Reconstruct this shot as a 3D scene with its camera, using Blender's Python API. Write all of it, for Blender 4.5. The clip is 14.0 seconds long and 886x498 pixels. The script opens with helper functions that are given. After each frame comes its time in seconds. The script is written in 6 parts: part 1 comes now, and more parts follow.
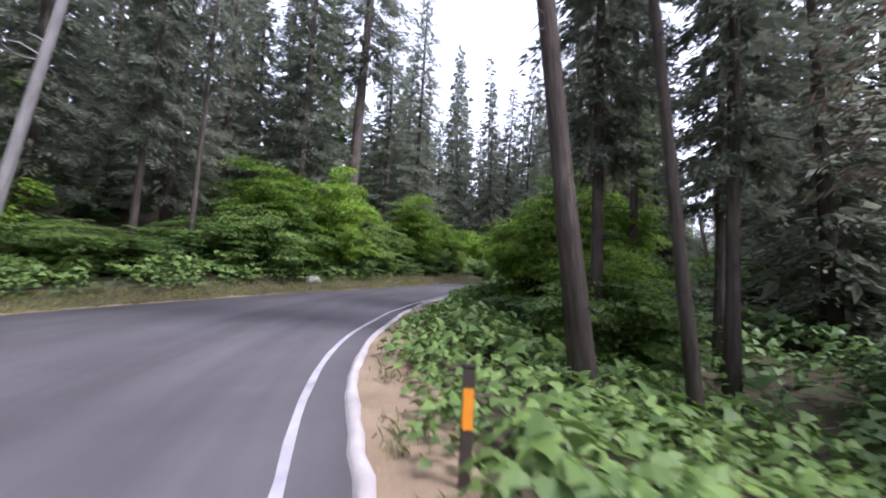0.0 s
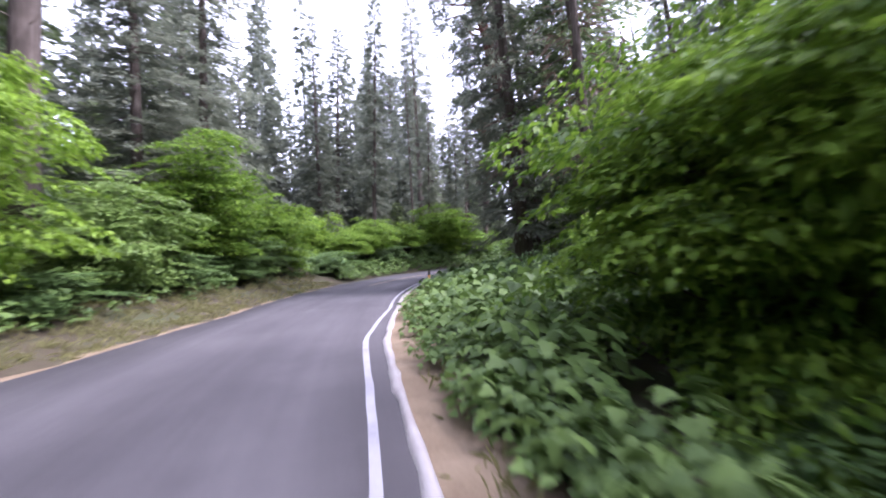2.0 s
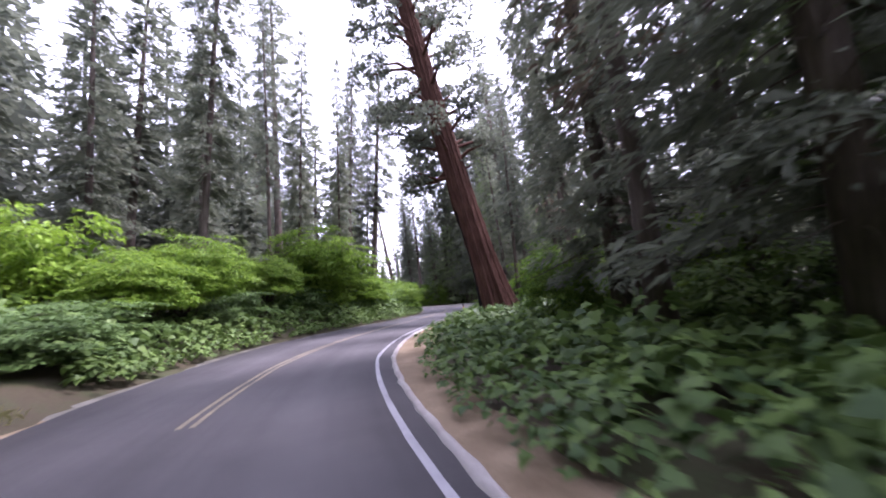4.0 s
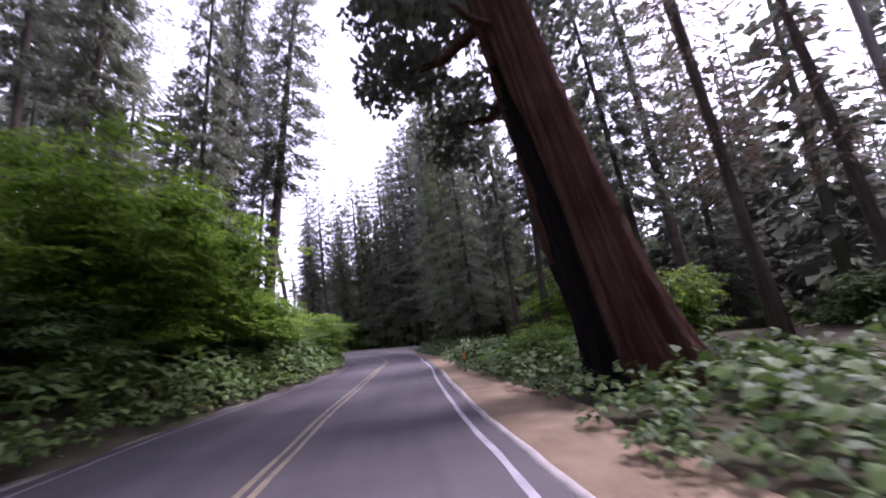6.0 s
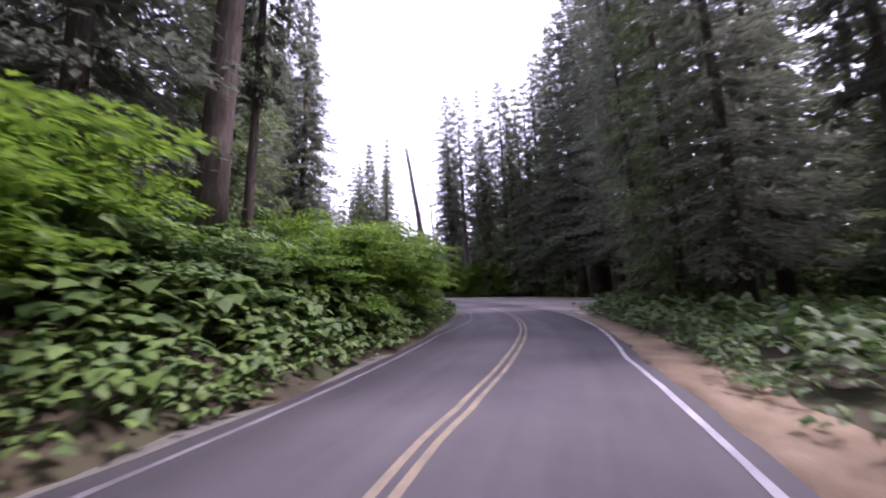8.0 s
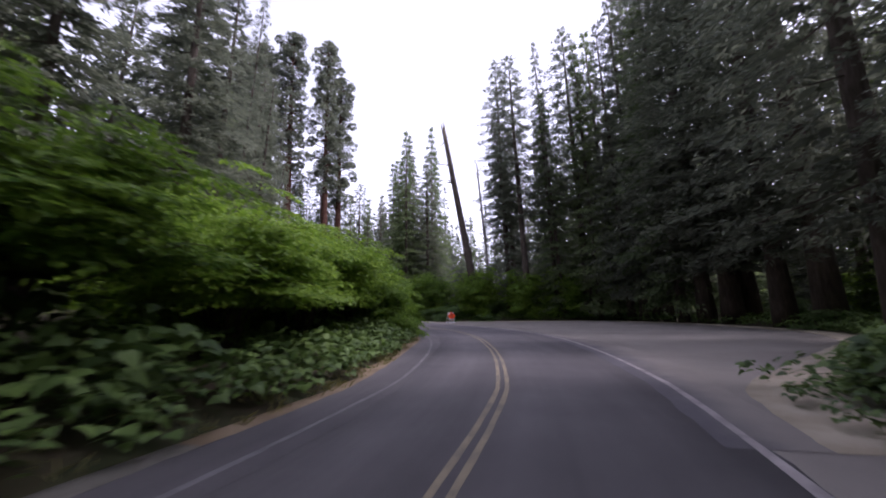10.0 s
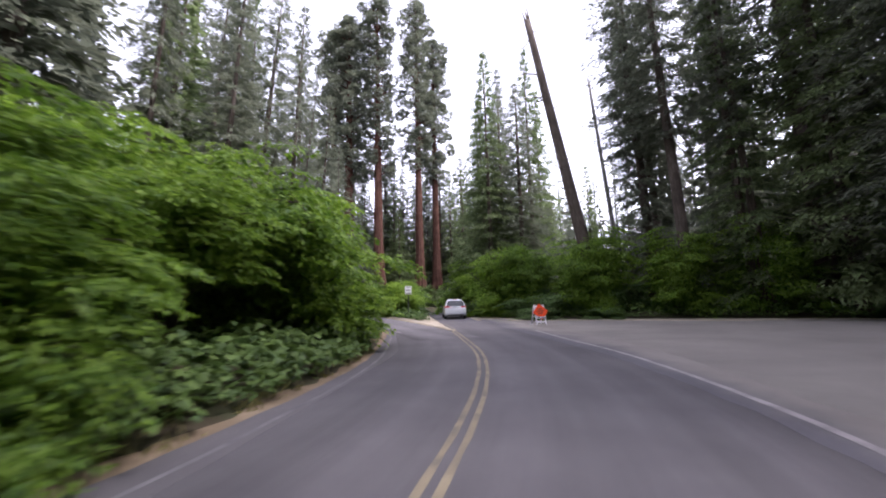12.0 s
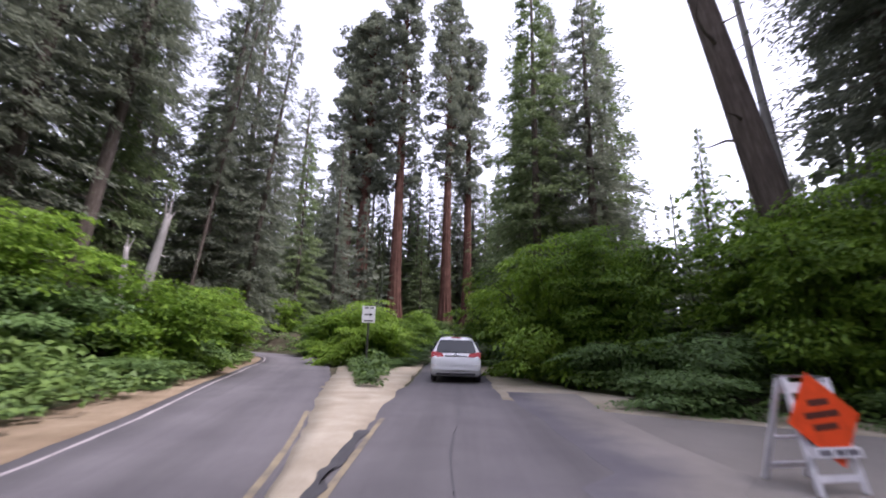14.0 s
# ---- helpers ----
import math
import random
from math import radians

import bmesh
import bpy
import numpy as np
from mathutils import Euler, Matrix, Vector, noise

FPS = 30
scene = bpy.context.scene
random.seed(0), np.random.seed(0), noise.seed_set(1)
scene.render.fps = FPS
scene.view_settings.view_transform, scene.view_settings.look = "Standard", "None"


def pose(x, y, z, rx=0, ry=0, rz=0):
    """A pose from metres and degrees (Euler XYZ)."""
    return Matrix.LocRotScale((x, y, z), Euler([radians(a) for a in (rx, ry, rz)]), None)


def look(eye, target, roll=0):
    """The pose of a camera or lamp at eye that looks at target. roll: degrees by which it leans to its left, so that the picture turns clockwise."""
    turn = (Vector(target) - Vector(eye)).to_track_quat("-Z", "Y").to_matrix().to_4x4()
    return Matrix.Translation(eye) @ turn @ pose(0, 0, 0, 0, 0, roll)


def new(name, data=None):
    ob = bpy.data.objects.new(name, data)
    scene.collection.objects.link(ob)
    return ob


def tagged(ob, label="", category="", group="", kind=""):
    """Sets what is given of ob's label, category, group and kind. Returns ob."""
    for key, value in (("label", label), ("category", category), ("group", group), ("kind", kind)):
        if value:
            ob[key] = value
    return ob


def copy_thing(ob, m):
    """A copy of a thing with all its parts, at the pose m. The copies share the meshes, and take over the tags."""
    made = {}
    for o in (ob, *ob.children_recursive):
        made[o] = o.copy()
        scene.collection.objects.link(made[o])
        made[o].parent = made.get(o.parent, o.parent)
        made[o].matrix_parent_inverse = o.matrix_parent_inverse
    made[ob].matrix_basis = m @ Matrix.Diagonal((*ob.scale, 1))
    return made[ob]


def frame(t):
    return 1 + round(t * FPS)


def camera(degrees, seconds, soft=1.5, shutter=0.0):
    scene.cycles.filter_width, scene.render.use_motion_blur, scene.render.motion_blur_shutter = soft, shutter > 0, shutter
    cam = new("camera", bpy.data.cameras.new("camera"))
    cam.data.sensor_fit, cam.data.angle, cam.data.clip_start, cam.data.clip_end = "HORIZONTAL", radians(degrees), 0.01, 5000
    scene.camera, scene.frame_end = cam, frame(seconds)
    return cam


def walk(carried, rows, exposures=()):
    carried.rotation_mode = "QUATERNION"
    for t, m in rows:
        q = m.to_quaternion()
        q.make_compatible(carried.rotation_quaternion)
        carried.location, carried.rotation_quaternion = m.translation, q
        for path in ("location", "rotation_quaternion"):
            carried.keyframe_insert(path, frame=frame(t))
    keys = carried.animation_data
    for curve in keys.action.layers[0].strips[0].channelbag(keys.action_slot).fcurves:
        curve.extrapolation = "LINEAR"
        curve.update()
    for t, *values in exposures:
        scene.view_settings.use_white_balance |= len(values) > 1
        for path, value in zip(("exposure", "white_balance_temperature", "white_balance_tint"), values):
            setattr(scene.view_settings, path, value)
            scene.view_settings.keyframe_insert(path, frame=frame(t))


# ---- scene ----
# Camera and its way along the road.
cam = camera(93.3, 14.0, soft=1.9, shutter=0.3)
ROWS = [
    (0.0, 0.00, -0.00, 1.60, 92.25, -1.88, 0.04),
    (0.5, -1.06, 3.72, 1.59, 92.60, -1.53, -6.38),
    (1.0, -1.50, 7.73, 1.60, 93.60, 0.21, -15.13),
    (1.5, -1.63, 11.96, 1.60, 90.89, 2.47, -17.86),
    (2.0, -1.34, 16.36, 1.60, 90.82, 3.31, -25.31),
    (2.5, -0.79, 20.82, 1.60, 94.51, 4.48, -35.37),
    (2.7, -0.45, 22.58, 1.60, 95.09, 4.90, -37.75),
    (3.1, 0.48, 26.08, 1.60, 95.50, 4.80, -40.80),
    (3.7, 2.35, 31.31, 1.60, 96.29, 4.60, -44.40),
    (4.3, 4.83, 36.45, 1.60, 97.28, 4.35, -48.20),
    (4.8, 7.38, 40.60, 1.61, 97.88, 4.30, -50.90),
    (5.0, 8.51, 42.23, 1.61, 98.31, 4.85, -52.14),
    (5.5, 11.60, 46.15, 1.61, 101.11, 6.20, -55.18),
    (6.0, 15.03, 49.70, 1.59, 101.63, 4.97, -60.13),
    (6.5, 18.82, 52.88, 1.60, 100.84, 0.98, -60.60),
    (7.0, 22.76, 55.80, 1.61, 97.93, -0.81, -57.14),
    (7.5, 26.77, 58.38, 1.58, 97.21, 1.87, -52.19),
    (8.0, 30.71, 61.00, 1.60, 95.41, 0.93, -39.32),
    (8.2, 32.42, 61.86, 1.60, 96.06, -0.40, -35.20),
    (8.6, 35.66, 63.93, 1.60, 96.40, -0.50, -32.60),
    (9.2, 40.40, 67.38, 1.60, 97.10, -0.10, -30.30),
    (9.8, 44.90, 71.29, 1.60, 97.90, 0.40, -28.40),
    (10.3, 48.43, 74.92, 1.60, 98.46, 0.30, -26.80),
    (10.5, 49.76, 76.45, 1.60, 98.53, -1.00, -25.94),
    (11.0, 52.87, 80.46, 1.60, 96.97, -1.43, -17.41),
    (11.5, 55.82, 84.69, 1.60, 97.20, -1.32, -11.61),
    (12.0, 58.57, 89.20, 1.60, 97.07, 1.48, -10.21),
    (12.5, 60.91, 94.04, 1.60, 99.64, 1.31, -9.96),
    (13.0, 62.61, 99.10, 1.61, 102.22, 0.94, -5.08),
    (13.5, 63.67, 104.15, 1.59, 102.41, -0.37, -3.72),
    (14.0, 64.24, 109.08, 1.54, 102.43, -1.38, -5.01),
]
walk(cam, [(t, pose(x, y, z, rx, ry, rz)) for t, x, y, z, rx, ry, rz in ROWS], [(0.0, 1.92, 5700, 25), (0.5, 2.05, 5650, 26), (1.0, 2.55, 5600, 32), (1.7, 2.65, 5600, 34), (2.6, 2.85, 5650, 31), (5.0, 2.35, 5800, 43), (6.0, 1.95, 5800, 46), (7.3, 2.28, 5850, 44), (8.0, 2.0, 5850, 44), (10.5, 1.36, 5950, 29), (11.5, 1.7, 6050, 27), (12.2, 2.1, 6100, 26), (13.0, 2.1, 6050, 27), (14.0, 1.85, 6000, 28)])

# World: a bright, thinly clouded sky, with one wide, weak sun.
world = bpy.data.worlds.new("world")
scene.world = world
world.use_nodes = True
wn, wl = world.node_tree.nodes, world.node_tree.links
sky = wn.new("ShaderNodeTexSky")
sky.sky_type, sky.sun_disc = "NISHITA", False
sky.sun_elevation, sky.sun_rotation = radians(58), radians(120)
pale = wn.new("ShaderNodeHueSaturation")
pale.inputs["Saturation"].default_value = 0.25
pale.inputs["Value"].default_value = 1.0
wl.new(sky.outputs["Color"], pale.inputs["Color"])
wl.new(pale.outputs["Color"], wn["Background"].inputs["Color"])
wn["Background"].inputs["Strength"].default_value = 0.15
sun = new("sun", bpy.data.lights.new("sun", "SUN"))
sun.data.energy, sun.data.angle, sun.data.color = 1.5, radians(14), (1.0, 0.96, 0.9)
sun.matrix_basis = look((0, 0, 60), (math.cos(radians(150)) * 30, math.sin(radians(150)) * 30, 60 - 48))


# ---- materials ----
def shader(name):
    m = bpy.data.materials.new(name)
    m.use_nodes = True
    nt = m.node_tree
    return m, nt.nodes, nt.links, nt.nodes["Principled BSDF"]


def add(nodes, kind, **values):
    n = nodes.new(kind)
    for key, value in values.items():
        n.inputs[key.replace("_", " ")].default_value = value
    return n


def rgba(c):
    return (*c, 1.0)


def ramp(nodes, links, fac, stops):
    r = nodes.new("ShaderNodeValToRGB")
    els = r.color_ramp.elements
    while len(els) < len(stops):
        els.new(0.5)
    for el, (at, c) in zip(els, stops):
        el.position, el.color = at, rgba(c)
    links.new(fac, r.inputs["Fac"])
    return r.outputs["Color"]


def ground_like(name, stops, coarse, fine, bump, rough=0.95, second=None):
    """A matt surface with variation at two scales and a fine relief, in world metres."""
    m, n, l, b = shader(name)
    geo = n.new("ShaderNodeNewGeometry")
    big = add(n, "ShaderNodeTexNoise", Scale=coarse, Detail=5.0, Roughness=0.6)
    small = add(n, "ShaderNodeTexNoise", Scale=fine, Detail=4.0, Roughness=0.7)
    for t in (big, small):
        l.new(geo.outputs["Position"], t.inputs["Vector"])
    mix = n.new("ShaderNodeMath")
    mix.operation = "MULTIPLY_ADD"
    mix.inputs[1].default_value = 0.45
    l.new(small.outputs["Fac"], mix.inputs[0])
    sub = n.new("ShaderNodeMath")
    sub.operation = "MULTIPLY_ADD"
    sub.inputs[1].default_value, sub.inputs[2].default_value = 0.9, -0.17
    l.new(big.outputs["Fac"], sub.inputs[0])
    l.new(sub.outputs[0], mix.inputs[2])
    l.new(ramp(n, l, mix.outputs[0], stops), b.inputs["Base Color"])
    b.inputs["Roughness"].default_value = rough
    b.inputs["Specular IOR Level"].default_value = 0.25
    bp = add(n, "ShaderNodeBump", Strength=bump, Distance=0.02)
    l.new(small.outputs["Fac"], bp.inputs["Height"])
    l.new(bp.outputs["Normal"], b.inputs["Normal"])
    return m


def leaf_like(name, dark, light, translucent=0.35, rough=0.55, scale=1.2):
    """Leaves: each leaf, plant and patch differs a little; light shines through."""
    m, n, l, b = shader(name)
    geo, info = n.new("ShaderNodeNewGeometry"), n.new("ShaderNodeObjectInfo")
    noise_n = add(n, "ShaderNodeTexNoise", Scale=scale, Detail=2.0)
    l.new(geo.outputs["Position"], noise_n.inputs["Vector"])
    s1 = n.new("ShaderNodeMath")
    s1.operation = "MULTIPLY_ADD"
    s1.inputs[1].default_value = 0.55
    l.new(geo.outputs["Random Per Island"], s1.inputs[0])
    s2 = n.new("ShaderNodeMath")
    s2.operation = "MULTIPLY_ADD"
    s2.inputs[1].default_value, s2.inputs[2].default_value = 0.35, -0.15
    l.new(info.outputs["Random"], s2.inputs[0])
    s3 = n.new("ShaderNodeMath")
    s3.operation = "MULTIPLY_ADD"
    s3.inputs[1].default_value = 0.5
    l.new(noise_n.outputs["Fac"], s3.inputs[0])
    l.new(s2.outputs[0], s3.inputs[2])
    l.new(s3.outputs[0], s1.inputs[2])
    col = ramp(n, l, s1.outputs[0], [(0.1, dark), (0.9, light)])
    l.new(col, b.inputs["Base Color"])
    b.inputs["Roughness"].default_value = rough
    b.inputs["Specular IOR Level"].default_value = 0.3
    if translucent:
        tr = n.new("ShaderNodeBsdfTranslucent")
        l.new(col, tr.inputs["Color"])
        mx = n.new("ShaderNodeMixShader")
        mx.inputs[0].default_value = translucent
        l.new(b.outputs[0], mx.inputs[1])
        l.new(tr.outputs[0], mx.inputs[2])
        l.new(mx.outputs[0], n["Material Output"].inputs["Surface"])
    return m


def bark_like(name, stops, stretch=0.12, fine=9.0, bump=0.9):
    """Bark: furrows drawn out along the trunk, blotches across it."""
    m, n, l, b = shader(name)
    tc, mp = n.new("ShaderNodeTexCoord"), n.new("ShaderNodeMapping")
    mp.inputs["Scale"].default_value = (1, 1, stretch)
    l.new(tc.outputs["Object"], mp.inputs["Vector"])
    fib = add(n, "ShaderNodeTexNoise", Scale=fine, Detail=6.0, Roughness=0.65)
    l.new(mp.outputs["Vector"], fib.inputs["Vector"])
    blot = add(n, "ShaderNodeTexNoise", Scale=0.6, Detail=3.0)
    l.new(tc.outputs["Object"], blot.inputs["Vector"])
    mix = n.new("ShaderNodeMath")
    mix.operation = "MULTIPLY_ADD"
    mix.inputs[1].default_value = 0.7
    l.new(fib.outputs["Fac"], mix.inputs[0])
    half = n.new("ShaderNodeMath")
    half.operation = "MULTIPLY_ADD"
    half.inputs[1].default_value, half.inputs[2].default_value = 0.5, -0.1
    l.new(blot.outputs["Fac"], half.inputs[0])
    l.new(half.outputs[0], mix.inputs[2])
    l.new(ramp(n, l, mix.outputs[0], stops), b.inputs["Base Color"])
    b.inputs["Roughness"].default_value = 0.95
    b.inputs["Specular IOR Level"].default_value = 0.15
    bp = add(n, "ShaderNodeBump", Strength=bump, Distance=0.08)
    l.new(fib.outputs["Fac"], bp.inputs["Height"])
    l.new(bp.outputs["Normal"], b.inputs["Normal"])
    return m


def paint_like(name, color, rough=0.4, metal=0.0, wear=0.08, coat=0.0, scale=6.0):
    """Painted, moulded or metal surfaces with a little dust and wear."""
    m, n, l, b = shader(name)
    tc = n.new("ShaderNodeTexCoord")
    nz = add(n, "ShaderNodeTexNoise", Scale=scale, Detail=4.0)
    l.new(tc.outputs["Object"], nz.inputs["Vector"])
    lo = tuple(c * (1 - wear * 1.5) for c in color)
    hi = tuple(min(1, c * (1 + wear)) for c in color)
    l.new(ramp(n, l, nz.outputs["Fac"], [(0.3, lo), (0.7, hi)]), b.inputs["Base Color"])
    b.inputs["Roughness"].default_value, b.inputs["Metallic"].default_value = rough, metal
    b.inputs["Coat Weight"].default_value = coat
    return m


def asphalt_like(name, stops, tracks, young=1.0, aged_to=1.5):
    """Asphalt: fine grain, broad patches, and wear drawn out along the lanes."""
    m = ground_like(name, stops, 0.35, 90.0, 0.35, 0.82)
    n, l = m.node_tree.nodes, m.node_tree.links
    b = n["Principled BSDF"]
    base = b.inputs["Base Color"].links[0].from_socket
    uv, mp = n.new("ShaderNodeTexCoord"), n.new("ShaderNodeMapping")
    mp.inputs["Scale"].default_value = (0.035, 0.85, 1.0)
    l.new(uv.outputs["UV"], mp.inputs["Vector"])
    streak = add(n, "ShaderNodeTexNoise", Scale=1.0, Detail=4.0, Roughness=0.62)
    l.new(mp.outputs["Vector"], streak.inputs["Vector"])
    fac = ramp(n, l, streak.outputs["Fac"], [(0.34, (1 - tracks, 1 - tracks, 1 - tracks)), (0.66, (1 + tracks, 1 + tracks, 1 + tracks))])
    sep = n.new("ShaderNodeSeparateXYZ")
    l.new(uv.outputs["UV"], sep.inputs[0])
    old = n.new("ShaderNodeMapRange")
    for key, value in (("From Min", 86.0), ("From Max", 118.0), ("To Min", young), ("To Max", aged_to)):
        old.inputs[key].default_value = value
    l.new(sep.outputs["X"], old.inputs["Value"])
    aged = n.new("ShaderNodeVectorMath")
    aged.operation = "SCALE"
    l.new(fac, aged.inputs[0])
    l.new(old.outputs[0], aged.inputs["Scale"])
    mul = n.new("ShaderNodeMix")
    mul.data_type, mul.blend_type = "RGBA", "MULTIPLY"
    mul.inputs["Factor"].default_value = 1.0
    l.new(base, mul.inputs[6])
    l.new(aged.outputs[0], mul.inputs[7])
    l.new(mul.outputs[2], b.inputs["Base Color"])
    return m


ASPHALT = asphalt_like("asphalt", [(0.2, (0.054, 0.05, 0.053)), (0.5, (0.077, 0.071, 0.073)), (0.8, (0.101, 0.094, 0.095))], 0.18)
ASPHALT_SIDE = asphalt_like("side_asphalt", [(0.2, (0.054, 0.05, 0.053)), (0.5, (0.077, 0.071, 0.073)), (0.8, (0.101, 0.094, 0.095))], 0.18, 1.5)
ASPHALT_OLD = ground_like("old_asphalt", [(0.2, (0.172, 0.153, 0.138)), (0.5, (0.23, 0.206, 0.184)), (0.85, (0.3, 0.27, 0.242))], 0.25, 60.0, 0.4, 0.9)
ASPHALT_NEW = asphalt_like("new_asphalt", [(0.2, (0.048, 0.045, 0.046)), (0.5, (0.069, 0.064, 0.066)), (0.8, (0.095, 0.088, 0.088))], 0.15)


def worn_edge(name, inner, outer):
    """Asphalt that wears, in patches, from a darker lane to a paler margin across a strip."""
    m = ground_like(name, inner, 0.35, 90.0, 0.35, 0.85)
    n, l = m.node_tree.nodes, m.node_tree.links
    b = n["Principled BSDF"]
    base = b.inputs["Base Color"].links[0].from_socket
    pale_ramp = ramp(n, l, base.node.inputs["Fac"].links[0].from_socket, outer)
    uv = n.new("ShaderNodeUVMap")
    uv.uv_map = "across"
    sep, geo = n.new("ShaderNodeSeparateXYZ"), n.new("ShaderNodeNewGeometry")
    l.new(uv.outputs["UV"], sep.inputs[0])
    patch = add(n, "ShaderNodeTexNoise", Scale=0.9, Detail=5.0, Roughness=0.65)
    l.new(geo.outputs["Position"], patch.inputs["Vector"])
    push = n.new("ShaderNodeMath")
    push.operation = "MULTIPLY_ADD"
    push.inputs[1].default_value = 0.9
    l.new(patch.outputs["Fac"], push.inputs[0])
    l.new(sep.outputs["X"], push.inputs[2])
    fade = n.new("ShaderNodeMapRange")
    fade.interpolation_type = "SMOOTHSTEP"
    fade.inputs["From Min"].default_value, fade.inputs["From Max"].default_value = 0.5, 1.3
    l.new(push.outputs[0], fade.inputs["Value"])
    mix = n.new("ShaderNodeMix")
    mix.data_type = "RGBA"
    l.new(fade.outputs[0], mix.inputs["Factor"])
    l.new(base, mix.inputs[6])
    l.new(pale_ramp, mix.inputs[7])
    l.new(mix.outputs[2], b.inputs["Base Color"])
    return m


ASPHALT_MID = worn_edge("worn_asphalt", [(0.2, (0.082, 0.076, 0.084)), (0.5, (0.115, 0.107, 0.117)), (0.8, (0.15, 0.14, 0.15))], [(0.2, (0.172, 0.153, 0.138)), (0.5, (0.23, 0.206, 0.184)), (0.85, (0.3, 0.27, 0.242))])
SEAM = ground_like("faint_seam", [(0.3, (0.07, 0.066, 0.07)), (0.7, (0.1, 0.094, 0.1))], 2.0, 60.0, 0.2, 0.7)
SAND = ground_like("sandy_soil", [(0.15, (0.11, 0.077, 0.046)), (0.5, (0.21, 0.155, 0.098)), (0.85, (0.33, 0.26, 0.175))], 0.9, 30.0, 0.8)
PALE_SAND = ground_like("pale_sand", [(0.15, (0.21, 0.17, 0.12)), (0.5, (0.35, 0.3, 0.225)), (0.85, (0.49, 0.435, 0.345))], 0.9, 30.0, 0.7)
BERM = ground_like("berm", [(0.1, (0.2, 0.172, 0.157)), (0.5, (0.345, 0.318, 0.3)), (0.9, (0.48, 0.452, 0.43))], 1.5, 25.0, 0.7)
GRAVEL = ground_like("grey_gravel", [(0.15, (0.07, 0.066, 0.05)), (0.5, (0.14, 0.132, 0.11)), (0.85, (0.24, 0.225, 0.19))], 1.2, 35.0, 0.8)
SOIL = ground_like("forest_soil", [(0.15, (0.03, 0.023, 0.015)), (0.45, (0.062, 0.05, 0.03)), (0.65, (0.05, 0.06, 0.025)), (0.9, (0.12, 0.095, 0.06))], 0.5, 6.0, 1.0)
WHITE_LINE = ground_like("white_line", [(0.25, (0.16, 0.152, 0.16)), (0.45, (0.29, 0.28, 0.295)), (0.8, (0.42, 0.41, 0.42))], 1.5, 60.0, 0.2, 0.7)
FADED_LINE = ground_like("faded_line", [(0.3, (0.15, 0.138, 0.14)), (0.5, (0.3, 0.27, 0.265)), (0.8, (0.46, 0.41, 0.4))], 1.5, 60.0, 0.2, 0.8)
FAINT_LINE = ground_like("faint_line", [(0.35, (0.1, 0.094, 0.1)), (0.55, (0.15, 0.141, 0.145)), (0.8, (0.24, 0.226, 0.226))], 1.5, 60.0, 0.2, 0.8)
YELLOW_LINE = ground_like("yellow_line", [(0.3, (0.115, 0.104, 0.09)), (0.5, (0.225, 0.186, 0.124)), (0.8, (0.34, 0.28, 0.175))], 1.5, 60.0, 0.2, 0.7)
CRACK = ground_like("tar_seam", [(0.3, (0.045, 0.044, 0.046)), (0.7, (0.075, 0.071, 0.075))], 2.0, 60.0, 0.2, 0.6)
LEAF_BRIGHT = leaf_like("bright_leaves", (0.05, 0.116, 0.012), (0.25, 0.39, 0.044), 0.5, 0.5)
LEAF_BROAD = leaf_like("broad_leaves", (0.04, 0.08, 0.022), (0.155, 0.24, 0.056), 0.3, 0.56)
LEAF_MID = leaf_like("mid_leaves", (0.044, 0.092, 0.02), (0.2, 0.3, 0.07), 0.36, 0.48)
LEAF_DARK = leaf_like("dark_leaves", (0.036, 0.074, 0.022), (0.145, 0.235, 0.068), 0.28, 0.48)
NEEDLES = leaf_like("fir_needles", (0.085, 0.098, 0.073), (0.215, 0.237, 0.163), 0.48, 0.6, 0.3)
NEEDLES_GREEN = leaf_like("young_fir_needles", (0.075, 0.108, 0.048), (0.215, 0.275, 0.118), 0.48, 0.6, 0.3)
NEEDLES_DRY = leaf_like("dry_needles", (0.08, 0.064, 0.045), (0.2, 0.155, 0.11), 0.25, 0.8, 0.3)
GRASS_DRY = leaf_like("dry_grass", (0.11, 0.112, 0.035), (0.34, 0.325, 0.14), 0.3, 0.8)
BARK = bark_like("grey_brown_bark", [(0.2, (0.035, 0.028, 0.023)), (0.5, (0.1, 0.08, 0.066)), (0.8, (0.21, 0.175, 0.145))])
BARK_RED = bark_like("red_bark", [(0.2, (0.028, 0.013, 0.009)), (0.5, (0.08, 0.039, 0.028)), (0.8, (0.165, 0.09, 0.065))], 0.06, 8.0, 1.0)
CHAR = bark_like("charred_wood", [(0.2, (0.006, 0.005, 0.005)), (0.8, (0.022, 0.018, 0.017))], 0.1, 6.0, 0.8)
DEADWOOD = bark_like("grey_deadwood", [(0.2, (0.12, 0.11, 0.1)), (0.5, (0.27, 0.25, 0.235)), (0.8, (0.42, 0.4, 0.38))], 0.08, 8.0, 0.7)
TWIG = bark_like("twig", [(0.2, (0.03, 0.024, 0.018)), (0.8, (0.1, 0.08, 0.06))])
STONE = ground_like("pale_stone", [(0.2, (0.14, 0.137, 0.115)), (0.5, (0.25, 0.25, 0.215)), (0.85, (0.37, 0.37, 0.32))], 3.0, 25.0, 0.8)


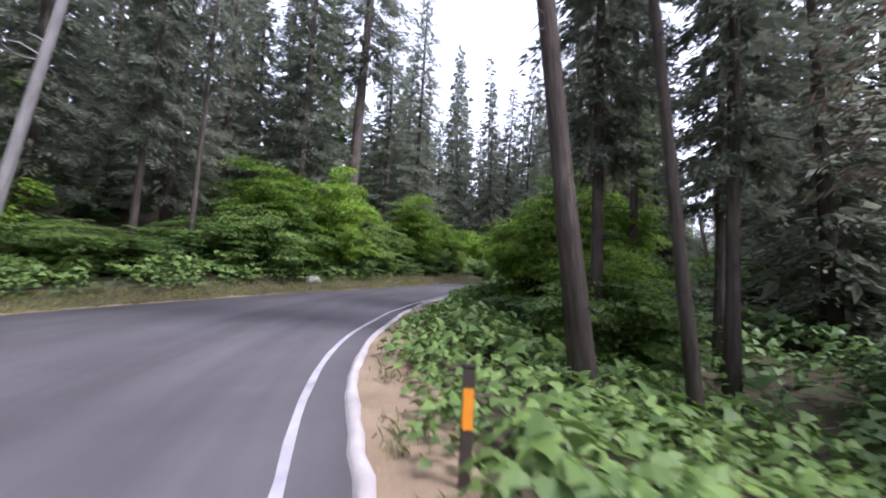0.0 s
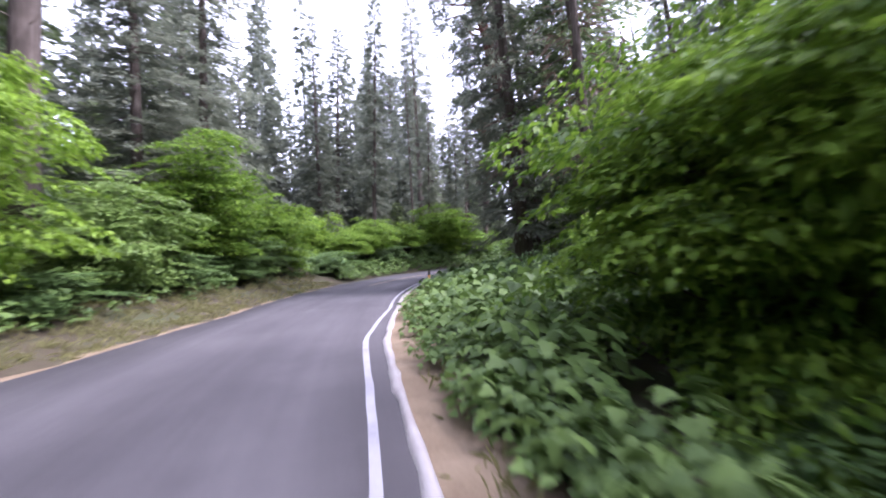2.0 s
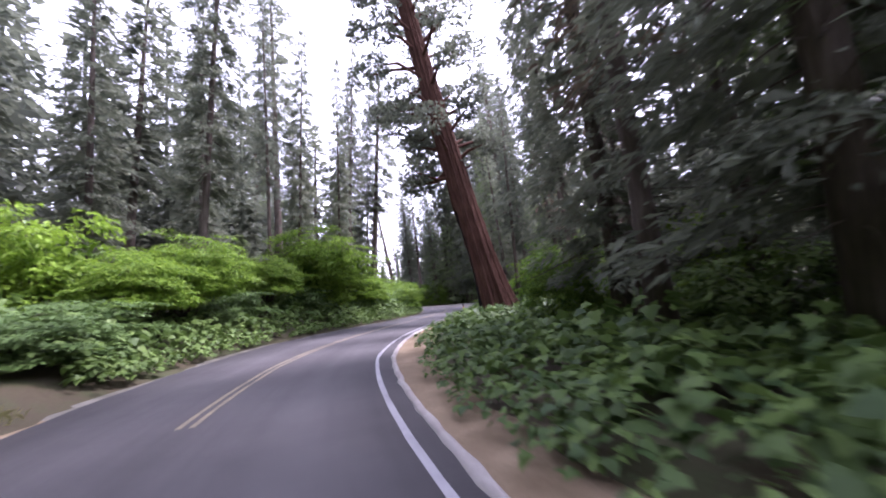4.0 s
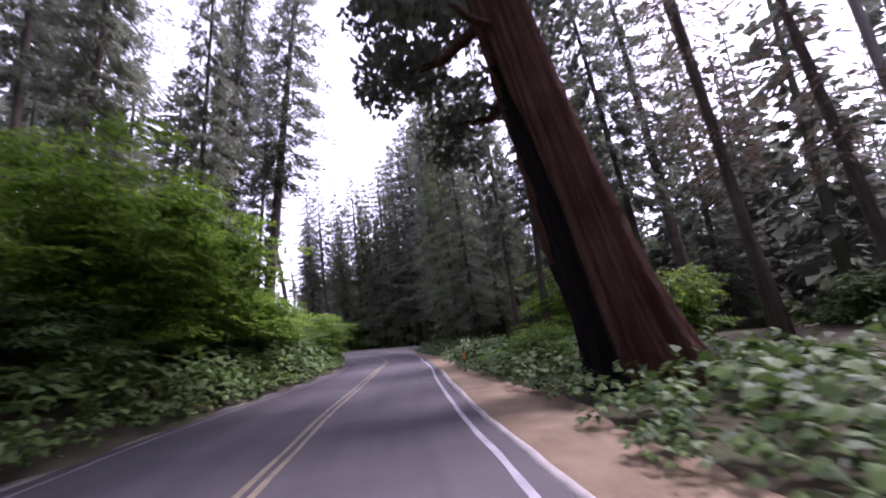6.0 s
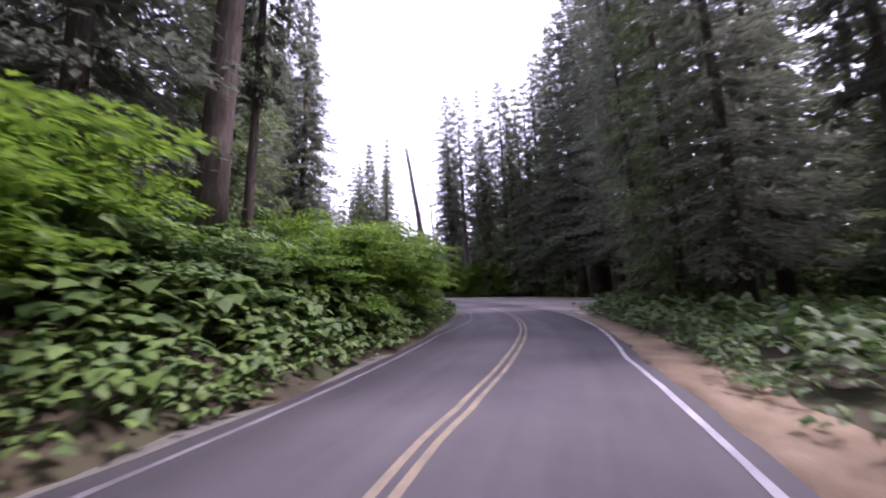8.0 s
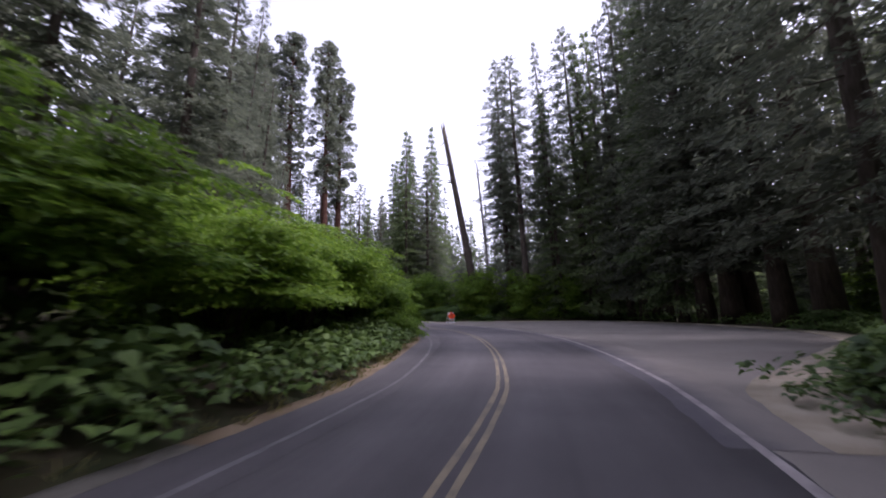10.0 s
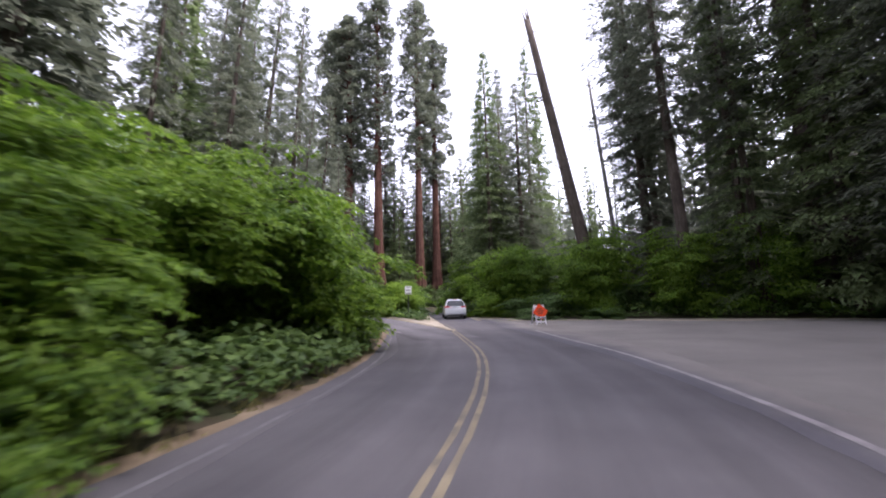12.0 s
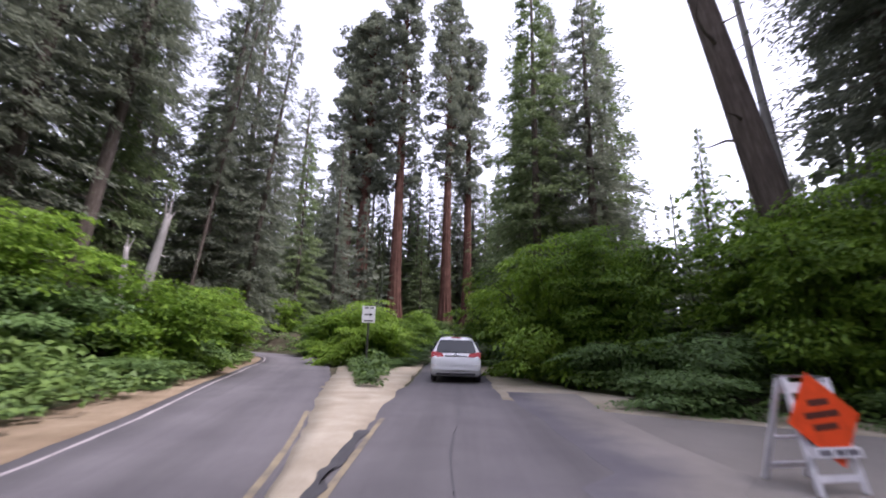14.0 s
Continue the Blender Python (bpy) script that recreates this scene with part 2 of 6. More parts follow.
# ---- meshes from arrays ----
def tri_mesh(name, verts, tris, smooth=False):
    me = bpy.data.meshes.new(name)
    verts, tris = np.asarray(verts, np.float32), np.asarray(tris, np.int32)
    me.vertices.add(len(verts))
    me.vertices.foreach_set("co", verts.ravel())
    me.loops.add(tris.size)
    me.loops.foreach_set("vertex_index", tris.ravel())
    me.polygons.add(len(tris))
    me.polygons.foreach_set("loop_start", np.arange(0, tris.size, 3, dtype=np.int32))
    me.update(calc_edges=True)
    me.polygons.foreach_set("use_smooth", np.full(len(tris), smooth))
    me.update()
    return me


def quads(q):
    q = np.asarray(q)
    return np.concatenate([q[:, [0, 1, 2]], q[:, [0, 2, 3]]])


def merge(pieces):
    vs, fs, k = [], [], 0
    for v, f in pieces:
        vs.append(np.asarray(v, float))
        fs.append(np.asarray(f, int) + k)
        k += len(v)
    return np.concatenate(vs), np.concatenate(fs)


def tube(points, radii, sides=6, cap=True):
    """A round, tapering limb through the points."""
    p = np.asarray(points, float)
    r = np.asarray(radii, float)
    tang = np.gradient(p, axis=0)
    tang /= np.linalg.norm(tang, axis=1)[:, None] + 1e-9
    up = np.where(np.abs(tang[:, 2:3]) > 0.9, np.array([[1.0, 0, 0]]), np.array([[0, 0, 1.0]]))
    a = np.cross(tang, up)
    a /= np.linalg.norm(a, axis=1)[:, None] + 1e-9
    b = np.cross(tang, a)
    th = np.arange(sides) * 2 * np.pi / sides
    ring = p[:, None] + r[:, None, None] * (np.cos(th)[None, :, None] * a[:, None] + np.sin(th)[None, :, None] * b[:, None])
    v = ring.reshape(-1, 3)
    n = len(p)
    i, j = np.meshgrid(np.arange(n - 1), np.arange(sides), indexing="ij")
    q = np.stack([i * sides + j, i * sides + (j + 1) % sides, (i + 1) * sides + (j + 1) % sides, (i + 1) * sides + j], -1).reshape(-1, 4)
    f = quads(q)
    if cap:
        v = np.vstack([v, p[0], p[-1]])
        j = np.arange(sides)
        f = np.vstack([f, np.stack([np.full(sides, n * sides), (j + 1) % sides, j], 1), np.stack([np.full(sides, n * sides + 1), (n - 1) * sides + j, (n - 1) * sides + (j + 1) % sides], 1)])
    return v, f


def obj(name, me, mat, parent=None, label="", category="", group="", kind=""):
    ob = new(name, me)
    if mat is not None and not me.materials:
        me.materials.append(mat)
    if parent is not None:
        ob.parent = parent
    return tagged(ob, label, category, group, kind)


def part(name, bm, material, parent, label=""):
    """Link a bmesh as one mesh object under a thing or under a part."""
    me = bpy.data.meshes.new(name)
    bm.to_mesh(me)
    bm.free()
    return obj(name, me, material, parent, label)


# ---- the lie of the land ----
# The line along which the road runs, from far behind to where it forks.
WAY = [(8.6, -33.9), (6.9, -27.1), (5.2, -20.3), (3.5, -13.6), (1.7, -6.8), (0.0, 0.0), (-1.4, 6.9), (-1.6, 13.7), (-0.8, 20.8),
       (0.9, 27.4), (3.5, 33.9), (7.1, 40.2), (11.3, 45.8), (16.1, 50.7), (21.6, 55.0), (27.6, 58.9), (33.6, 62.6), (39.2, 66.5),
       (44.5, 70.9), (49.4, 76.1), (53.8, 81.7), (57.5, 87.4), (60.7, 93.5), (62.9, 100.1), (64.0, 107.1), (64.8, 114.0),
       (65.7, 121.0), (66.9, 131.0), (68.3, 142.0), (71.0, 152.0), (76.0, 161.0), (84.0, 169.0), (95.0, 175.0), (110.0, 180.0)]
FORK = [(62.4, 107.0), (61.6, 112.0), (60.9, 117.0), (60.0, 123.0), (58.9, 130.0), (57.2, 138.0), (54.0, 146.0), (48.0, 153.0), (39.0, 158.0), (26.0, 161.0), (10.0, 162.0)]


def spline(points, step=0.5):
    p = np.asarray(points, float)
    m = np.gradient(p, axis=0)
    out = []
    for i in range(len(p) - 1):
        n = max(2, int(np.linalg.norm(p[i + 1] - p[i]) / step))
        u = np.arange(n)[:, None] / n
        out.append((2 * u**3 - 3 * u * u + 1) * p[i] + (u**3 - 2 * u * u + u) * m[i] + (3 * u * u - 2 * u**3) * p[i + 1] + (u**3 - u * u) * m[i + 1])
    return np.vstack(out + [p[-1:]])


class Line:
    """A curve on the map, with distance along it (s) and to its right (d)."""

    def __init__(self, points, zero=0.0):
        self.p = spline(points)
        self.t = np.gradient(self.p, axis=0)
        self.t /= np.linalg.norm(self.t, axis=1)[:, None]
        self.s = np.concatenate([[0], np.cumsum(np.linalg.norm(np.diff(self.p, axis=0), axis=1))]) - zero

    def xy(self, s, d=0.0):
        s, d = np.broadcast_arrays(np.asarray(s, float), np.asarray(d, float))
        x, y = np.interp(s, self.s, self.p[:, 0]), np.interp(s, self.s, self.p[:, 1])
        tx, ty = np.interp(s, self.s, self.t[:, 0]), np.interp(s, self.s, self.t[:, 1])
        return np.stack([x + ty * d, y - tx * d], -1)

    def sd(self, xy):
        xy = np.atleast_2d(np.asarray(xy, float))
        s, d = np.empty(len(xy)), np.empty(len(xy))
        for k in range(0, len(xy), 4000):
            q = xy[k:k + 4000]
            i = np.argmin(((q[:, None] - self.p[None]) ** 2).sum(-1), 1)
            v = q - self.p[i]
            s[k:k + 4000] = self.s[i] + (v * self.t[i]).sum(1)
            d[k:k + 4000] = v[:, 0] * self.t[i, 1] - v[:, 1] * self.t[i, 0]
        return s, d


way, fork = Line(WAY, 35.0), Line(FORK)


def along(*pairs):
    """A value that changes along the road: pairs of distance and value."""
    a, b = [q[0] for q in pairs], [q[1] for q in pairs]
    return lambda s: np.interp(s, a, b)


right_line = along((-35, -0.22), (2, -0.39), (3, -0.4), (4, -0.44), (6, -0.49), (9, -0.44), (10, -0.38), (12, -0.22), (14, -0.13), (15, 0.02), (17, 0.16), (18, 0.27), (20, 0.52), (22, 0.65), (25, 0.67), (30, 1.17), (48, 1.02), (54, 1.36), (60, 1.64), (65, 1.59), (70, 1.4), (76, 1.21), (84, 0.97), (92, 1.64), (103, 2.59), (114, 2.99), (120, 2.96), (130, 2.52), (136, 2.57))
berm_line = along((-35, 0.48), (2, 0.18), (3, 0.17), (4, 0.13), (6, 0.06), (9, 0.09), (10, 0.18), (12, 0.31), (14, 0.34), (15, 0.51), (17, 0.52), (18, 0.62), (20, 0.87), (22, 0.98), (25, 1.1), (30, 1.42), (48, 1.5), (54, 1.8), (60, 2.05), (66, 1.97), (70, 1.79), (74, 1.68), (84, 1.56), (92, 1.97), (102, 2.98))
yellow = along((42, -1.94), (48, -1.95), (52, -1.76), (57, -1.52), (62, -1.34), (70, -1.47), (78, -1.78), (90, -1.33), (102, -0.79), (107, -0.92), (112, -1.07), (118, -1.25), (124, -1.31), (130, -1.34), (136, -1.43), (142.5, -1.66))
left_white = along((58, -4.84), (64, -4.74), (70, -4.35), (74, -4.05), (80, -4.08), (88, -4.26), (96, -3.4), (103, -3.12), (112, -3.56), (120, -4.01), (128, -4.29), (134, -4.54))
left_edge = along((-35, -10.47), (0, -9.92), (11, -9.27), (16, -7.5), (20, -6.42), (25, -4.82), (31, -4.18), (45, -4.95), (57, -5.35), (60, -5.2), (65, -5.0), (71, -4.6), (79, -4.36), (88, -4.52), (102, -3.94), (110, -4.33), (118, -4.36), (126, -4.54), (135, -4.83))
right_green = along((-35, 1.35), (2, 0.75), (3, 0.73), (4, 0.7), (6, 0.58), (8, 0.51), (9, 0.56), (12, 0.7), (14, 0.83), (15, 1.02), (18, 1.22), (20, 1.33), (22, 1.41), (26, 1.53), (32, 1.8), (48, 2.14), (54, 2.69), (60, 3.15), (64, 3.61), (70, 2.85), (76, 2.15), (82, 2.13), (90, 2.36), (96, 2.83), (102, 4.07))


def pullout(s):
    """How far the paved waiting area reaches to the right of the road."""
    return np.interp(s, [78, 84, 92, 99, 103, 107, 112, 118, 126, 136, 143, 146, 150, 158, 240], [2.2, 2.4, 2.7, 3.4, 4.4, 8.0, 14.0, 19.0, 21.5, 22.0, 13.0, 6.5, 3.0, 2.1, 2.1])


def smoothstep(a, b, x):
    u = np.clip((x - a) / (b - a), 0, 1)
    return u * u * (3 - 2 * u)


def wave(x, y):
    return 0.5 * np.sin(x * 0.31 + 1.3 * np.sin(y * 0.17)) * np.cos(y * 0.27 + 0.7) + 0.3 * np.sin(x * 0.9 + y * 0.6) * np.sin(y * 0.8 - x * 0.35)


def height(xy):
    """The ground's height: level at the road, banks on its left, a hollow or level wood on its right."""
    xy = np.atleast_2d(np.asarray(xy, float))
    s, d = way.sd(xy)
    fs, fd = fork.sd(xy)
    le = left_edge(s)
    out_l = np.maximum(0, le - 0.4 - d)
    bank = np.interp(s, [-30, 12, 22, 40, 55, 62, 95, 104, 118, 140, 160], [0.10, 0.12, 0.25, 0.5, 0.45, 0.8, 0.7, 0.18, 0.2, 0.25, 0.2])
    top = np.interp(s, [-30, 12, 22, 40, 62, 95, 104, 118, 140], [1.0, 1.2, 2.2, 3.0, 3.3, 2.2, 0.9, 1.1, 1.3])
    z_l = top * (1 - np.exp(-out_l * bank / top)) + np.maximum(0, out_l - 6) * np.interp(s, [0, 30, 60, 100, 150], [0.22, 0.25, 0.22, 0.15, 0.1]) * (1 - 0.5 * smoothstep(20, 120, out_l))
    re = np.where(s < 98, right_green(s), pullout(s) + 0.6)
    out_r = np.maximum(0, d - re)
    fall = np.interp(s, [-30, 0, 14, 26, 50, 80, 140], [-0.35, -0.32, -0.22, -0.05, 0.0, 0.02, 0.06])
    z_r = np.where(out_r < 9, fall * out_r, fall * 9 + (out_r - 9) * np.where(fall < -0.1, 0.0, fall * 0.5))
    z_r = z_r + 0.16 * np.maximum(0, out_r - 34) * (1 - 0.6 * smoothstep(60, 200, out_r))
    z = np.where(d < 0, z_l, z_r)
    rough = smoothstep(0.5, 4.0, np.maximum(out_l, out_r)) * wave(xy[:, 0], xy[:, 1]) * 0.35
    z = z + rough
    flat = smoothstep(3.2, 7.0, np.where(fs > 0.5, np.abs(fd), 99))
    flat = np.where(s > 137, flat * smoothstep(2.4, 6.0, np.abs(d)), flat)
    return z * flat - 0.05


def ground_z(x, y):
    return float(height([(x, y)])[0])


def grid_mesh(name, xs, ys):
    gx, gy = np.meshgrid(xs, ys, indexing="ij")
    xy = np.stack([gx.ravel(), gy.ravel()], 1)
    v = np.column_stack([xy, height(xy)])
    i, j = np.meshgrid(np.arange(len(xs) - 1), np.arange(len(ys) - 1), indexing="ij")
    k = len(ys)
    q = np.stack([i * k + j, (i + 1) * k + j, (i + 1) * k + j + 1, i * k + j + 1], -1).reshape(-1, 4)
    return tri_mesh(name, v, quads(q), True)


far_out = np.array([60, 130, 260, 500, 900, 1600, 2500])
gxs = np.concatenate([-75 - far_out[::-1], np.arange(-75, 151, 1.2), 150 + far_out])
gys = np.concatenate([-60 - far_out[::-1], np.arange(-60, 226, 1.2), 225 + far_out])
obj("ground", grid_mesh("ground", gxs, gys), SOIL, label="dark forest soil with litter and moss under the trees", category="ground", kind="structure")


def ribbon(name, line, s0, s1, left, right, z, mat, step=0.6, edge=0.0, seed=0, skirt=0.0, **tags):
    """A strip along a line between two offsets; its edges may be ragged, its rim folded down."""
    n = max(2, int((s1 - s0) / step))
    s = np.linspace(s0, s1, n + 1)
    rng = np.random.default_rng(seed)
    jl, jr = rng.normal(0, edge, n + 1), rng.normal(0, edge, n + 1)
    a = left(s) if callable(left) else np.full(n + 1, left)
    b = right(s) if callable(right) else np.full(n + 1, right)
    cols = [a + jl, a * 0.67 + b * 0.33, a * 0.33 + b * 0.67, b + jr]
    hs = [z] * 4
    if skirt:
        cols = [cols[0] - 0.02] + cols + [cols[-1] + 0.02]
        hs = [z - skirt] + hs + [z - skirt]
    v = np.concatenate([np.column_stack([line.xy(s, c), np.full(n + 1, h)]) for c, h in zip(cols, hs)])
    m = n + 1
    i = np.arange(n)
    q = np.concatenate([np.stack([k * m + i, (k + 1) * m + i, (k + 1) * m + i + 1, k * m + i + 1], 1) for k in range(len(cols) - 1)])
    me = tri_mesh(name, v, quads(q), True)
    sd = np.column_stack([np.tile(s, len(cols)), np.concatenate(cols)])
    li = np.empty(len(me.loops), np.int32)
    me.loops.foreach_get("vertex_index", li)
    me.uv_layers.new(name="lane").data.foreach_set("uv", sd[li].astype(np.float32).ravel())
    steps = np.linspace(0, 1, 4)
    steps = np.concatenate([[0], steps, [1]]) if skirt else steps
    me.uv_layers.new(name="across").data.foreach_set("uv", np.column_stack([np.repeat(steps, m), np.tile(s, len(cols))])[li].astype(np.float32).ravel())
    return obj(name, me, mat, **tags)


def berm(name, line, s0, s1, at, width, tall, mat, **tags):
    """A low rounded kerb of rolled asphalt, uneven along its run."""
    n = int((s1 - s0) / 0.4)
    s = np.linspace(s0, s1, n + 1)
    rng = np.random.default_rng(4)
    c = at(s) + rng.normal(0, 0.012, n + 1)
    w = width * (1 + rng.normal(0, 0.12, n + 1))
    prof = [(-0.5, -0.03), (-0.36, 0.6), (-0.12, 1.0), (0.15, 1.0), (0.36, 0.6), (0.5, -0.03)]
    v = np.concatenate([np.column_stack([line.xy(s, c + w * px), np.full(n + 1, 0.0) + tall * pz * (1 + rng.normal(0, 0.08, n + 1))]) for px, pz in prof])
    m, i = n + 1, np.arange(n)
    q = np.concatenate([np.stack([k * m + i, (k + 1) * m + i, (k + 1) * m + i + 1, k * m + i + 1], 1) for k in range(len(prof) - 1)])
    return obj(name, tri_mesh(name, v, quads(q), True), mat, **tags)


ROAD = dict(category="road", kind="structure")
side_line = along((0, -1.55), (5.6, -1.42), (8, -1.3), (11, -1.38), (18, -1.9), (26, -2.15), (40, -1.7))
ribbon("shoulder_right", way, -34, 101, lambda s: berm_line(s) - 0.3, lambda s: right_green(s) + 0.5, -0.012, SAND, edge=0.1, seed=1, skirt=0.15, label="brown sandy shoulder with dry litter beside the road", category="shoulder", kind="structure")
ribbon("shoulder_left", way, 44, 98, lambda s: left_edge(s) - 0.6, lambda s: left_edge(s) + 0.3, -0.012, GRAVEL, edge=0.04, seed=22, skirt=0.15, label="narrow grey gravel shoulder under the bank", category="shoulder", kind="structure")
ribbon("shoulder_left", way, -34, 44, lambda s: left_edge(s) - 0.9, lambda s: left_edge(s) + 0.3, -0.012, SAND, edge=0.05, seed=23, skirt=0.15, label="sandy verge beside the road", category="shoulder", kind="structure")
ribbon("shoulder_left", way, 98, 143, lambda s: left_edge(s) - 0.8, lambda s: left_edge(s) + 0.3, -0.012, SAND, edge=0.05, seed=2, skirt=0.15, label="narrow sandy shoulder under the bank", category="shoulder", kind="structure")
road_right = lambda s: np.interp(s, [-35, 66, 74, 84, 92, 137, 146, 240], [0, 0, 0, 0, -0.2, -0.2, -0.9, -1.6]) + np.where(s < 74, berm_line(s), np.where(s < 140, right_line(s) + 0.3, 3.5))
road_left = lambda s: np.where(s < 136, left_edge(s), np.interp(s, [136, 142, 150, 160, 240], [-4.8, -3.4, -1.7, -1.9, -1.9]))
ribbon("road", way, -34, 215, road_left, road_right, 0.0, ASPHALT, edge=0.02, seed=3, skirt=0.05, label="grey asphalt road with worn wheel tracks", **ROAD)
ribbon("side_road", fork, 0, fork.s[-1] - 1, lambda s: side_line(s) - 0.3, lambda s: np.interp(s, [0, 6, 12, 200], [1.0, 1.5, 1.8, 1.9]), 0.004, ASPHALT_SIDE, edge=0.02, seed=5, skirt=0.06, label="grey asphalt branch road curving away behind the island", **ROAD)
ribbon("pullout", way, 97, 146, lambda s: right_line(s) - 0.2, lambda s: pullout(s) + 0.2, -0.006, ASPHALT_OLD, edge=0.15, seed=6, skirt=0.05, label="wide pale worn asphalt waiting area beside the road", category="pullout", kind="structure")
ribbon("road_margin", way, 99, 149, lambda s: road_right(s) - 0.5 - 0.5 * smoothstep(118, 140, s), lambda s: road_right(s) + 1.0 + 0.35 * np.sin(s * 0.3), 0.003, ASPHALT_MID, edge=0.03, seed=27, label="worn margin that pales from the road to the waiting area", category="road", kind="structure")
ribbon("pullout_rim", way, 99, 200, lambda s: np.where(s < 138, pullout(s) - 0.5, np.where(s < 147, np.maximum(pullout(s) - 4.0, 2.9), 1.3)), lambda s: pullout(s) + 1.1, 0.002, PALE_SAND, edge=0.08, seed=7, skirt=0.1, label="pale sandy rim along the waiting area", category="shoulder", kind="structure")
def between(name, left_pts, right_pts, z, mat, **tags):
    """A sheet between two edges given on the map, its rim folded down."""
    n = 60
    a, c = spline(left_pts), spline(right_pts)
    pick = lambda p: p[np.linspace(0, len(p) - 1, n).astype(int)]
    a, c = pick(a), pick(c)
    rng = np.random.default_rng(8)
    cols = [a + rng.normal(0, 0.04, a.shape), a * 0.67 + c * 0.33, a * 0.33 + c * 0.67, c + rng.normal(0, 0.04, c.shape)]
    cols, hs = [cols[0]] + cols + [cols[-1]], [z - 0.08, z, z + 0.03, z + 0.03, z, z - 0.08]
    v = np.concatenate([np.column_stack([q, np.full(n, h)]) for q, h in zip(cols, hs)])
    k = np.arange(n - 1)
    q = np.concatenate([np.stack([m * n + k, (m + 1) * n + k, (m + 1) * n + k + 1, m * n + k + 1], 1) for m in range(5)])
    return obj(name, tri_mesh(name, v, quads(q), True), mat, **tags)


ISLE_L = [(62.98, 110.6), (62.98, 112.4), (62.72, 115.7), (62.3, 119.0), (61.7, 123.1), (61.0, 130.0), (59.4, 140.0), (56.0, 149.5)]
ISLE_R = [(63.12, 110.6), (63.2, 112.0), (63.38, 114.0), (63.7, 118.0), (63.96, 121.4), (64.8, 130.0), (66.0, 142.0), (68.0, 150.0)]
between("island", ISLE_L, ISLE_R, 0.012, PALE_SAND, label="pale sandy traffic island between the two roads", category="island", kind="structure")
ribbon("side_shoulder", fork, 5, 60, lambda s: side_line(s) - 2.1, lambda s: side_line(s) - 0.2, 0.0, SAND, edge=0.06, seed=9, skirt=0.1, label="pale sandy shoulder of the branch road", category="shoulder", kind="structure")
berm("berm", way, -30, 74, berm_line, 0.15, 0.05, BERM, label="low pale asphalt kerb along the road's right edge", category="kerb", kind="structure")
LINE = dict(category="road marking", kind="structure")
ribbon("edge_line_right", way, 88, 135.3, lambda s: right_line(s) - 0.065, lambda s: right_line(s) + 0.065, 0.01, FADED_LINE, edge=0.006, label="faded pinkish edge line along the waiting area", **LINE)
ribbon("edge_line_right", way, -34, 88, lambda s: right_line(s) - 0.05, lambda s: right_line(s) + 0.05, 0.006, WHITE_LINE, edge=0.006, label="worn white edge line", **LINE)
ribbon("edge_line_left", way, 98, 134, lambda s: left_white(s) - 0.04, lambda s: left_white(s) + 0.04, 0.006, FAINT_LINE, edge=0.008, label="very faded edge line under the bank", **LINE)
ribbon("edge_line_left", way, 58, 98, lambda s: left_white(s) - 0.05, lambda s: left_white(s) + 0.05, 0.006, FAINT_LINE, edge=0.008, label="thin faded white edge line under the bank", **LINE)
ribbon("edge_line_side", fork, 4.5, 44, lambda s: side_line(s) - 0.04, lambda s: side_line(s) + 0.04, 0.01, FADED_LINE, edge=0.006, label="thin white edge line of the branch road", **LINE)
ribbon("center_line_a", way, 42, 136, lambda s: yellow(s) - 0.14, lambda s: yellow(s) - 0.05, 0.006, YELLOW_LINE, edge=0.006, label="worn yellow line, one of a double pair", **LINE)
ribbon("center_line_b", way, 42, 136, lambda s: yellow(s) + 0.05, lambda s: yellow(s) + 0.14, 0.006, YELLOW_LINE, edge=0.006, label="worn yellow line, one of a double pair", **LINE)
ribbon("asphalt_patch", way, 92, 138, left_edge, lambda s: left_white(s) + 0.25 + 0.15 * np.sin(s * 0.4), 0.003, ASPHALT_NEW, edge=0.02, seed=11, label="darker asphalt patch along the road's left edge", **ROAD)
ribbon("tar_seam", way, 134, 149, lambda s: 0.05 * np.sin(s * 1.1), lambda s: 0.05 * np.sin(s * 1.1) + 0.03, 0.004, SEAM, edge=0.01, seed=12, label="dark tar-filled seam in the asphalt", **ROAD)
split_a = Line([tuple(way.xy(135.5, -1.51)), tuple(way.xy(137.5, -1.56)), (62.88, 112.4), (62.62, 115.7), (62.2, 118.8)])
split_b = Line([tuple(way.xy(135.5, -1.32)), tuple(way.xy(137.5, -1.36)), (63.34, 112.0), (63.52, 114.0), (63.84, 118.0)])
for n, q in enumerate((split_a, split_b)):
    if n:
        ribbon("broken_edge", q, 0.8, q.s[-1] - 1.2, -0.22, -0.08, 0.03, CRACK, edge=0.035, step=0.25, seed=31, skirt=0.01, label="dark broken asphalt lip beside the yellow line", **ROAD)
    ribbon("center_line_" + "cd"[n], q, 0.4, q.s[-1], -0.045, 0.045, 0.012, YELLOW_LINE, edge=0.006, step=0.4, label="worn yellow line beside the sandy island", **LINE)


# ---- plants ----
def rng_of(seed):
    return np.random.default_rng(seed)


def unit(a):
    return a / (np.linalg.norm(a, axis=-1, keepdims=True) + 1e-9)


